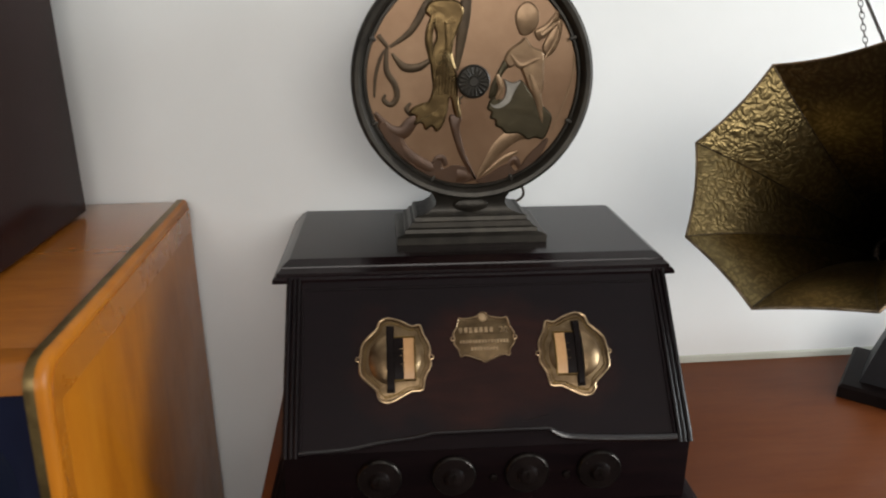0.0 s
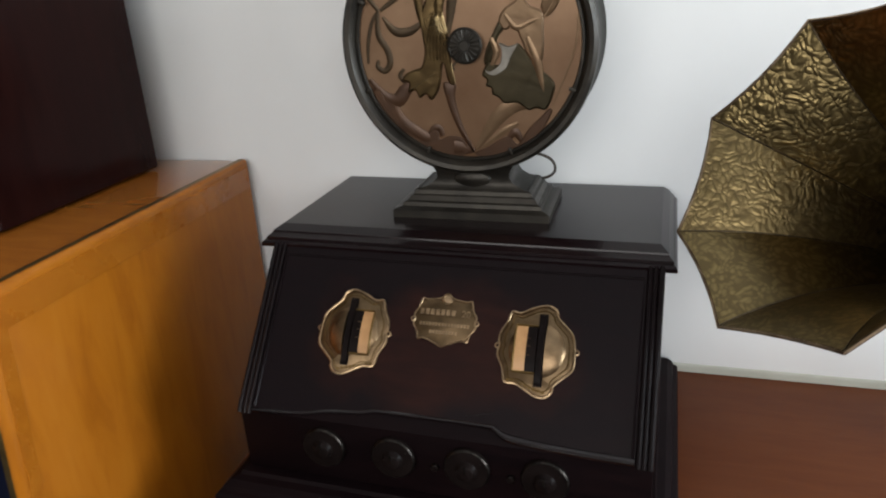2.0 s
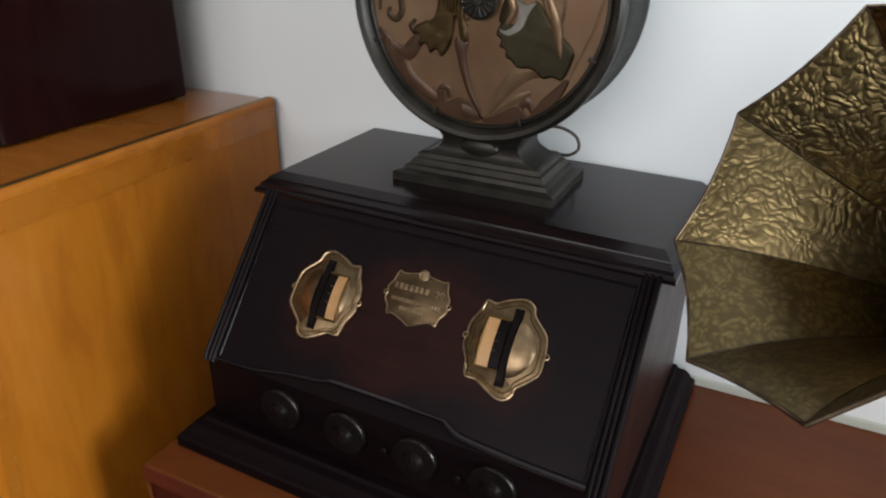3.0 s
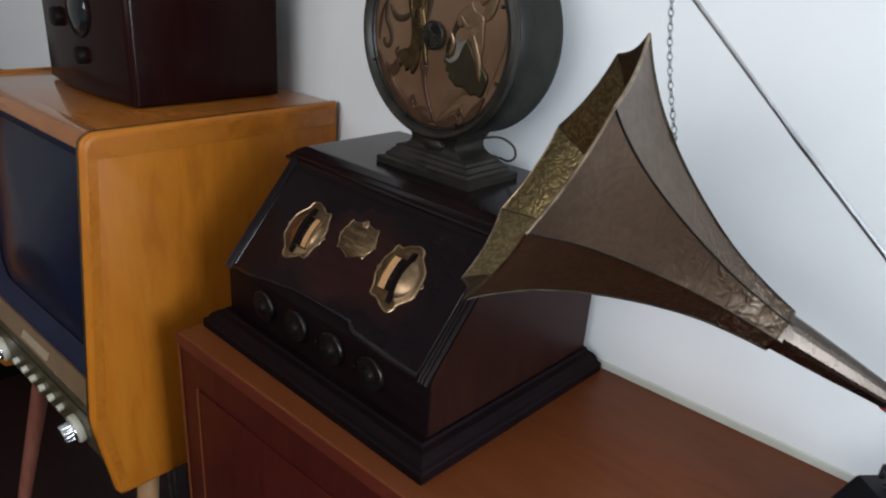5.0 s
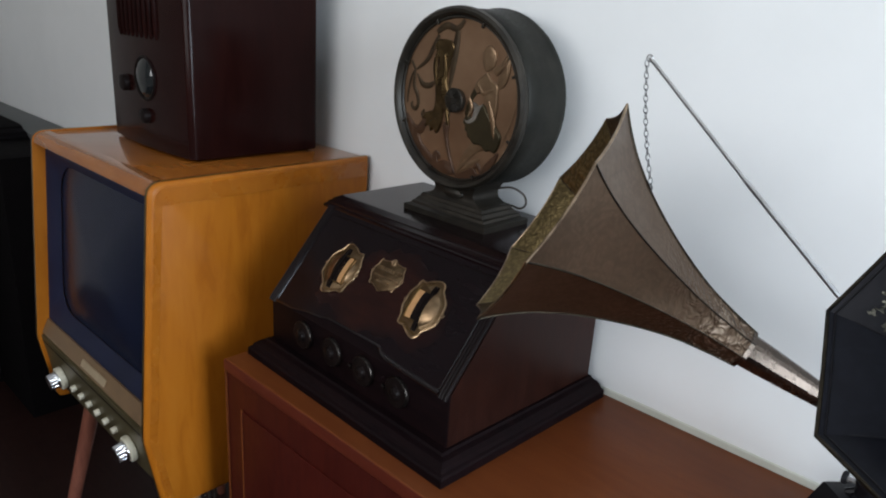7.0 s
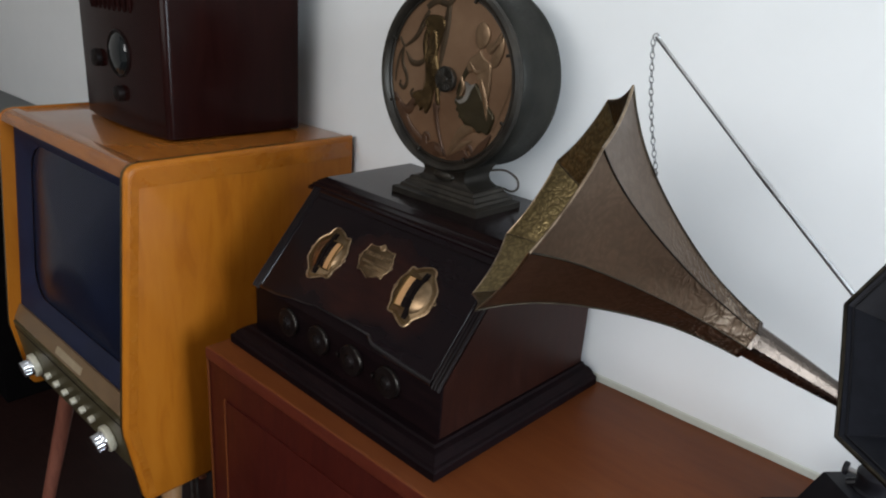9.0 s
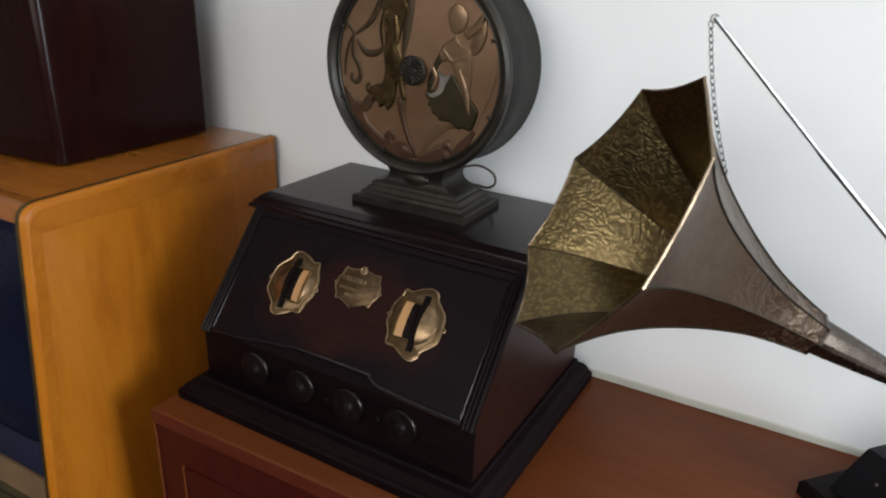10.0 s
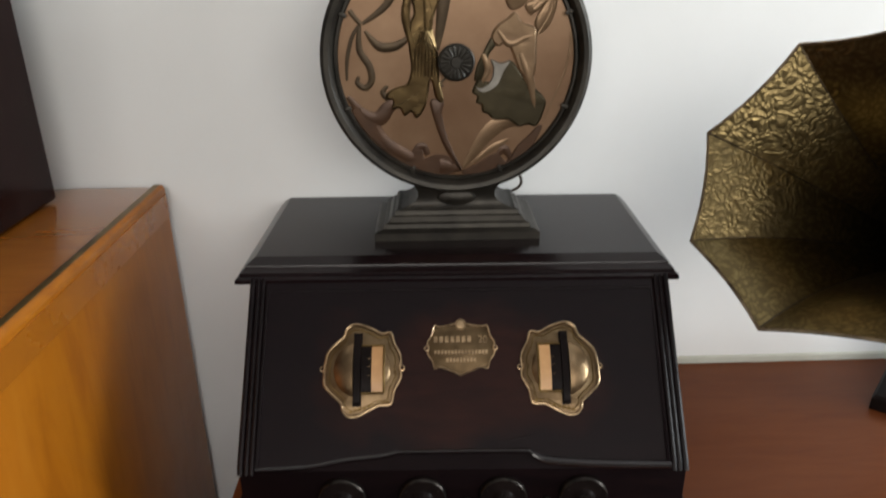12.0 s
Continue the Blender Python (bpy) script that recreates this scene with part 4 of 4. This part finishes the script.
    part("screw_head", lathe([(0.0072, 0), (0.008, 0.0015), (0.008, 0.004), (0.0068, 0.0055)], Matrix.Translation(q + Vector((-0.010, 0, 0.0))) @ pose(0, 0, 0, 0, -90), 14), IRON, screw)
    for k in (0, 1):
        q = turn @ Vector((-0.0425, -0.012 + 0.02 * k, 0.06))
        part("rivet", lathe([(0.0026, 0), (0.002, 0.0012), (0.0005, 0.0015)], Matrix.Translation(q) @ pose(0, 0, 0, 0, 0, base_turn) @ pose(0, 0, 0, 0, -73), 10), STEEL, t)
    return t, m


THROAT = (0.747, 0.4635, -0.487)
HORN, HORN_M = make_horn("horn_loudspeaker", (0.326, -0.105, 1.284), THROAT, (0.393, -0.078, 1.414), HORN_OUT, HORN_IN, HORN_NECK, RIM_BRONZE, "octagonal bronzed gramophone horn with gilt hammered inside, on a black stand", (0.666, 0.115, TOP), 48, RUBBER)
HORN2, HORN2_M = make_horn("horn_loudspeaker", (0.757, -0.182, 1.313), (0.483, 0.668, -0.566), (0.628, -0.121, 1.274), BLACK_HORN, BLACK_HORN_IN, BLACK_HORN, SEAM_DARK, "octagonal black lacquered horn loudspeaker beside the bronzed one", (0.972, 0.112, TOP), 45, RUBBER, 0.12, 0.0019)


def make_worn_spot():
    """Ragged flecks near the black horn's mouth where the lacquer has worn off; parts of that horn's bell."""
    rng = random.Random(5)
    pa, pb = Vector((1, 0, 0)), Vector((math.cos(radians(45)), math.sin(radians(45)), 0))
    bell = [c for c in HORN2.children if c.name.startswith("bell")][0]
    spots = [(0.23, 0.011, 0.075, 0.0055)] + [(0.23 + rng.gauss(0, 0.13), 0.014 + abs(rng.gauss(0, 0.012)), rng.uniform(0.012, 0.04), rng.uniform(0.0008, 0.003)) for _ in range(22)]
    for f0, s0, df, ds in spots:
        turn, rim = rng.uniform(0, 6.28), []
        if not 0.04 < f0 - df or f0 + df > 0.96 or s0 - ds * 1.6 < 0.003:
            continue
        for k in range(14):
            a = 2 * math.pi * k / 14
            grow = 1 + 0.35 * math.sin(3 * a + turn) + 0.25 * math.sin(5 * a + 2 * turn)
            f, d = f0 + df * grow * math.cos(a), s0 + ds * grow * math.sin(a)
            q = pa.lerp(pb, f) * (flare(d) - 0.0036)
            rim.append(HORN2_M @ Vector((q.x, q.y, d)))
        bm = bmesh.new()
        mid = bm.verts.new(sum(rim, Vector()) / len(rim))
        vs = [bm.verts.new(p) for p in rim]
        for k in range(14):
            bm.faces.new((mid, vs[k], vs[(k + 1) % 14]))
        part("worn_patch", bm, SILVERED, bell, "patch of bare metal where the black has worn off")


make_worn_spot()


def make_support():
    """The steel rod that carries the bell by a chain; parts of the bronzed horn."""
    o = Vector(HORN.location)
    top = Vector((0.385, -0.032, 1.458)) - o
    mid = Vector((0.494, 0.009, 1.341)) - o
    low = Vector((0.775, 0.116, 1.05)) - o
    foot = Vector((0.662, 0.116, TOP + 0.09)) - o
    rod = part("rod", tube([top, top.lerp(mid, 0.5), mid], 0.0022, 10), STEEL, HORN, "thin steel rod")
    part("rod_sleeve", tube([mid.lerp(top, 0.02), mid.lerp(low, 0.02), low], (0.0024, 0.0029, 0.0029), 10), STEEL, rod, "thicker lower rod")
    part("rod_bracket", tube(smooth([low, low + Vector((0.006, 0, -0.012)), foot + Vector((0.02, 0, 0.02)), foot + Vector((-0.02, -0.005, 0))], 4), 0.005, 10), IRON, rod, "black rod bracket")
    part("eye", tube([top + Vector((0.0035 * math.cos(a), 0, 0.0035 * math.sin(a) - 0.001)) for a in np.linspace(0, 2 * math.pi, 12)[:-1]], 0.0008, 6, closed=True), STEEL, rod)
    # chain hanging from the rod's end to the bell
    end = HORN_M @ Vector((flare(0.075) + 0.001, 0, 0.075))
    start = top + Vector((-0.003, 0, -0.004))
    length = (end - start).length
    n = int(length / 0.0062)
    link = bmesh.new()
    tube([(0.0021 * math.cos(a), 0, 0.0041 * math.sin(a)) for a in np.linspace(0, 2 * math.pi, 13)[:-1]], 0.0006, 5, link, closed=True)
    holder = part("chain", tube([end + Vector((0, 0, 0.004)), end], 0.0011, 6), CHAIN, HORN, "fine steel chain")
    first = part("chain_link", link, CHAIN, holder)
    way = (end - start).to_track_quat("Z", "Y").to_matrix().to_4x4()
    for k in range(n):
        ob = first if k == 0 else new("chain_link", first.data)
        ob.parent = holder
        sag = 0.004 * math.sin(math.pi * k / n)
        ob.matrix_local = Matrix.Translation(start.lerp(end, (k + 0.5) / n) + Vector((-sag, 0, 0))) @ way @ pose(0, 0, 0, 0, 0, 90 * (k % 2) + 15)


make_support()

# ---- the television on legs ----


def make_television():
    x1, x0 = -0.365, -0.945
    t = thing("television_set", (x0 + x1) / 2, 0, 0, label="honey-coloured wooden television cabinet with dark blue screen on splayed legs", category="television")
    hw = (x1 - x0) / 2
    prof = [(0.226, 1.19), (-0.224, 1.19), (-0.2335, 1.1885), (-0.2415, 1.1845), (-0.2475, 1.178), (-0.2505, 1.168), (-0.2885, 0.722), (-0.2885, 0.706), (-0.263, 0.556), (-0.256, 0.546), (-0.246, 0.543), (0.226, 0.543)]
    th = 0.016

    def inset(p, d):
        out = []
        k = len(p)
        for i in range(k):
            a, b, c = (Vector(p[(i + j) % k]) for j in (-1, 0, 1))
            n1 = Vector(((b - a).y, -(b - a).x)).normalized()
            n2 = Vector(((c - b).y, -(c - b).x)).normalized()
            n = (n1 + n2)
            n = n / max(n.length_squared / 2, 0.3)
            out.append((b.x + n.x * d, b.y + n.y * d))
        return out

    sign = 1
    test = inset(prof, 0.01)
    if max(q[1] for q in test) > 1.19:
        sign = -1
    for s in (-1, 1):
        xo, xi = s * hw, s * (hw - th)
        e = 0.008
        rings = [[(xi, y, z) for y, z in prof], [(xo - s * e, y, z) for y, z in prof], [(xo - s * 0.0045, y, z) for y, z in inset(prof, sign * 0.0012)], [(xo - s * 0.0015, y, z) for y, z in inset(prof, sign * 0.0042)], [(xo, y, z) for y, z in inset(prof, sign * 0.0085)]]
        bm = loft(rings[:2], False, None, 1)
        loft(rings[1:], False, bm, 0)
        for end_ring in (rings[0], rings[-1]):
            bm.faces.new([bm.verts.new(p) for p in end_ring])
        side = part("side_panel", bm, [HONEY, GILT], t, "glossy honey-coloured veneered side panel", 30)
        band = [(0.216, 1.1805), (-0.222, 1.1805), (-0.2305, 1.178), (-0.2375, 1.1715), (-0.2415, 1.162), (-0.2425, 1.15), (0.216, 1.15)]
        part("edge_band", loft([[(xo - s * 0.002, y, z) for y, z in band], [(xo + s * 0.0012, y, z) for y, z in band]]), EDGING, side, "orange edging along the top")
        band = [(-0.2425, 1.1498), (-0.2798, 0.722), (-0.2798, 0.708), (-0.255, 0.558), (-0.241, 0.558), (-0.2655, 0.71), (-0.2655, 0.724), (-0.2285, 1.1498)]
        part("edge_band", loft([[(xo - s * 0.002, y, z) for y, z in band], [(xo + s * 0.0008, y, z) for y, z in band]]), EDGING, side, "orange edging down the front")
    wi = hw - th - 0.0005
    part("top_panel", block(-wi, wi, -0.214, 0.224, 1.1715, 1.1875, 0.002), AMBER, t, "polished amber veneered top")
    part("top_rail", loft([[(x, y, z) for y, z in ((-0.2135, 1.1885), (-0.224, 1.1885), (-0.2335, 1.187), (-0.241, 1.183), (-0.2465, 1.176), (-0.249, 1.166), (-0.236, 1.157), (-0.2135, 1.157))] for x in (-wi, wi)]), AMBER, t, "rounded amber front rail")
    part("back_panel", block(-wi, wi, 0.2, 0.214, 0.556, 1.171, 0.002), BAKELITE, t)
    part("bottom_panel", block(-wi, wi, -0.235, 0.2, 0.547, 0.562, 0.002), BAKELITE, t)
    # raked front: screen mask, bulging tube, strip and control panel
    z0, z1 = 0.752, 1.157

    def rake(x, z, out):
        f = (1.176 - z) / (1.176 - 0.722)
        return Vector((x, -0.2495 - 0.0385 * f + 0.022 - out, z))


    def rounded(w, h, r, cx, cz, n=6):
        out = []
        for sx, sz, a0 in ((1, -1, -90), (1, 1, 0), (-1, 1, 90), (-1, -1, 180)):
            for k in range(n + 1):
                a = radians(a0 + 90 * k / n)
                out.append((cx + sx * (w - r) + r * math.cos(a), cz + sz * (h - r) + r * math.sin(a)))
        return out

    cz = (z0 + z1) / 2
    rings = []
    for w, h, r, o in ((wi, (z1 - z0) / 2, 0.004, -0.004), (wi - 0.01, (z1 - z0) / 2 - 0.01, 0.02, -0.004), (wi - 0.032, (z1 - z0) / 2 - 0.028, 0.06, -0.02), (wi - 0.038, (z1 - z0) / 2 - 0.034, 0.06, -0.022)):
        rings.append([rake(x, z, o) for x, z in rounded(w, h, r, 0, cz)])
    part("screen_mask", loft(rings, False), MASK, t, "navy blue screen surround", 40)
    rings = []
    for k in range(7):
        f = 1 - k / 6.5
        w, h = (wi - 0.036) * f, ((z1 - z0) / 2 - 0.032) * f
        o = -0.024 + 0.024 * (1 - f * f)
        rings.append([rake(x, z, o) for x, z in rounded(w, h, 0.07 * f, 0, cz)])
    part("screen", loft(rings), SCREEN, t, "dark bulging picture tube", 60)
    strip = part("strip", loft([[rake(-wi, z0, 0.0), rake(wi, z0, 0.0), rake(wi, z0, -0.03), rake(-wi, z0, -0.03)], [rake(-wi, z0 - 0.031, 0.012), rake(wi, z0 - 0.031, 0.012), rake(wi, z0 - 0.031, -0.03), rake(-wi, z0 - 0.031, -0.03)]]), STRIP, t, "tan lacquered strip under the screen")
    bm = loft([[rake(x, z0 - 0.011, o) for x, o in ((-0.045, 0.004), (0.075, 0.004), (0.075, 0.0065), (-0.045, 0.0065))], [rake(x, z0 - 0.024, o) for x, o in ((-0.045, 0.009), (0.075, 0.009), (0.075, 0.0115), (-0.045, 0.0115))]])
    part("badge", bm, BADGE, strip, "tan metal badge plate")

    def low(x, f, out):
        """The control panel, leaning back towards the floor: f from 0 at the top to 1 at the bottom."""
        y, z = -0.281 + 0.025 * f, 0.716 - 0.16 * f
        return Vector((x, y - out * 0.988, z - out * 0.155))

    part("control_panel", loft([[low(x, f, o) for x, f in ((-wi, 0.0), (wi, 0.0), (wi, 0.74), (-wi, 0.74))] for o in (-0.012, 0.0)]), OLIVE, t, "dull gold control panel")
    part("kick_board", block(-wi, wi, -0.226, -0.216, 0.5625, 0.62, 0.001), BAKELITE, t, "dark board under the controls")
    part("groove", loft([[low(x, f, o) for x, f in ((-wi, 0.085), (wi, 0.085), (wi, 0.11), (-wi, 0.11))] for o in (-0.002, 0.0006)]), BAKELITE, t, "dark groove along the control panel")
    for x in (-0.19, 0.175):
        c = low(x, 0.5, 0.0)
        face = Matrix.Translation(c) @ pose(0, 0, 0, 90 + 8.9)
        knob = part("tuning_knob", lathe([(0.025, 0), (0.027, 0.002), (0.027, 0.011), (0.025, 0.013), (0.019, 0.0135)], face, 32), CREAM, t, "cream ring of a tuning knob")
        rings = []
        for rad, h, deep in ((0.0198, 0.0132, 0.0), (0.0198, 0.016, 0.0), (0.0186, 0.018, 0.0014), (0.018, 0.031, 0.0014), (0.0166, 0.0335, 0.0006), (0.012, 0.033, 0.0), (0.001, 0.0335, 0.0)):
            rings.append([face @ Vector(((rad - deep * (k % 4 > 1)) * math.cos(2 * math.pi * k / 64), (rad - deep * (k % 4 > 1)) * math.sin(2 * math.pi * k / 64), h)) for k in range(64)])
        bm = loft(rings)
        part("knob_cap", bm, CHROME, knob, "fluted chrome cap")
    for k in range(6):
        c = low(-0.115 + 0.0435 * k, 0.47, 0.0)
        face = Matrix.Translation(c) @ pose(0, 0, 0, 90 + 8.9)
        part("push_button", lathe([(0.0074, 0), (0.0074, 0.008), (0.0066, 0.0102), (0.001, 0.0107)], face, 18), CREAM, t, "small cream knob")
    for sx, sy in ((-1, -1), (1, -1), (-1, 1), (1, 1)):
        a = Vector((sx * (hw - 0.06), -0.19 if sy < 0 else 0.12, 0.546))
        b = Vector((sx * (hw + 0.05), -0.29 if sy < 0 else 0.19, 0.0))
        if (sx, sy) == (1, -1):
            a, b = a + Vector((0.021, 0, 0)), b + Vector((0.021, 0, 0))
        part("leg", tube([a, a.lerp(b, 0.03), a.lerp(b, 0.5), b.lerp(a, 0.02), b], (0.019, 0.0195, 0.0165, 0.0125, 0.012), 16), LEGWOOD_SHADED if sx < 0 else LEGWOOD_LIT, t, "splayed tapering wooden leg")
    # flexes hanging from the underside
    for k, (x, y) in enumerate(((-0.012, -0.2), (-0.02, -0.193), (0.008, -0.16), (0.016, -0.152))):
        x += hw - 0.03
        drop = smooth([(x, y, 0.546), (x + 0.004, y + 0.004, 0.42), (x - 0.012, y + 0.03 + 0.01 * k, 0.2), (x - 0.03, y + 0.12, 0.004)], 6)
        part("flex", tube(drop, 0.0022, 6), DARKCLOTH if k < 2 else CHAIN, t, "thin hanging flex")
    return t


make_television()

# ---- the dark wooden table radio on the television ----


def make_table_radio():
    z0 = 1.1905
    t = thing("table_radio", -0.66, 0.033, z0, -0.6, "dark polished wooden table radio with softly rounded corners, on the television", "radio")
    hw, y0, y1, h = 0.178, -0.142, 0.14, 0.4
    r = 0.013

    def outline(d, bow=0.012):
        pts = []
        for a in np.linspace(-90, 0, 7):
            pts.append((hw - d - r + r * math.cos(radians(a)), y0 + d + r + r * math.sin(radians(a))))
        pts += [(hw - d, y1 - d * 0.3), (-hw + d, y1 - d * 0.3)]
        for a in np.linspace(180, 270, 7):
            pts.append((-hw + d + r + r * math.cos(radians(a)), y0 + d + r + r * math.sin(radians(a))))
        for x in np.linspace(-0.8, 0.8, 7):
            pts.append((x * (hw - r), y0 + d - bow * (1 - x * x)))
        return pts

    part("cabinet_body", loft([[(x, y, z) for x, y in outline(d)] for d, z in ((0.003, 0.0), (0.0, 0.003), (0.0, h - 0.03), (0.006, h - 0.008), (0.02, h))]), ROSEWOOD, t, "dark red-brown polished cabinet", 40)
    dial = Matrix.Translation((0.022, y0 - 0.0115, 0.139)) @ pose(0, 0, 0, 90)
    ring = part("dial_bezel", lathe([(0.044, -0.004), (0.044, 0.0015), (0.042, 0.003), (0.039, 0.002), (0.037, -0.002)], dial, 48, cap=False), BAKELITE, t, "dark round dial bezel")
    part("dial_glass", lathe([(0.039, 0.0), (0.034, 0.0035), (0.026, 0.0068), (0.016, 0.009), (0.007, 0.0101), (0.001, 0.0103)], dial, 40, cap=False), GLASSDIAL, ring, "pale glossy dial glass")
    for x, z, rad in ((-0.068, 0.122, 0.017), (0.022, 0.066, 0.015)):
        at = Matrix.Translation((x, y0 - 0.0105 + 0.35 * x * x, z)) @ pose(0, 0, 0, 90)
        part("knob", lathe([(rad, -0.003), (rad, 0.009), (rad * 0.9, 0.0125), (rad * 0.6, 0.014), (0.0005, 0.0142)], at, 28), BAKELITE, t, "round dark brown knob")
    for k in range(9):
        x = -0.08 + 0.02 * k
        part("grille_bar", tube([(x, y0 - 0.011 + 0.35 * x * x, 0.215), (x, y0 - 0.0125 + 0.35 * x * x, 0.23), (x, y0 - 0.0125 + 0.35 * x * x, 0.36), (x, y0 - 0.011 + 0.35 * x * x, 0.372)], (0.003, 0.0048, 0.0048, 0.003), 8), ROSEWOOD, t, "upright polished grille bar")
    return t


make_table_radio()

# ---- dark cabinet beyond the television ----


def make_dark_cabinet():
    t = thing("dark_cabinet", -2.4, 0.0, 0, label="black cabinet with a grey top beyond the television", category="cabinet")
    part("carcass", block(-0.64, 0.25, -0.27, 0.229, 0.0, 0.952, 0.006), DARKCLOTH, t)
    part("top", block(-0.64, 0.62, 0.085, 0.231, 0.9535, 0.974, 0.004), GREYTOP, t, "grey painted top board")
    part("side_shelf", block(0.2515, 0.6, -0.1, 0.229, 0.0, 0.952, 0.006), DARKCLOTH, t, "black lower side of the cabinet")
    L = [(0.0, 0.9535), (0.0, 0.962), (0.012, 0.966), (0.02, 0.978), (0.055, 0.984), (0.06, 0.992), (0.085, 0.997)]
    part("cornice", stack([(-0.64, 0.3 - e, -0.3 + 0.4 * e, 0.082, z) for e, z in L]), DARKCLOTH, t, "black moulded cornice")
    return t


make_dark_cabinet()
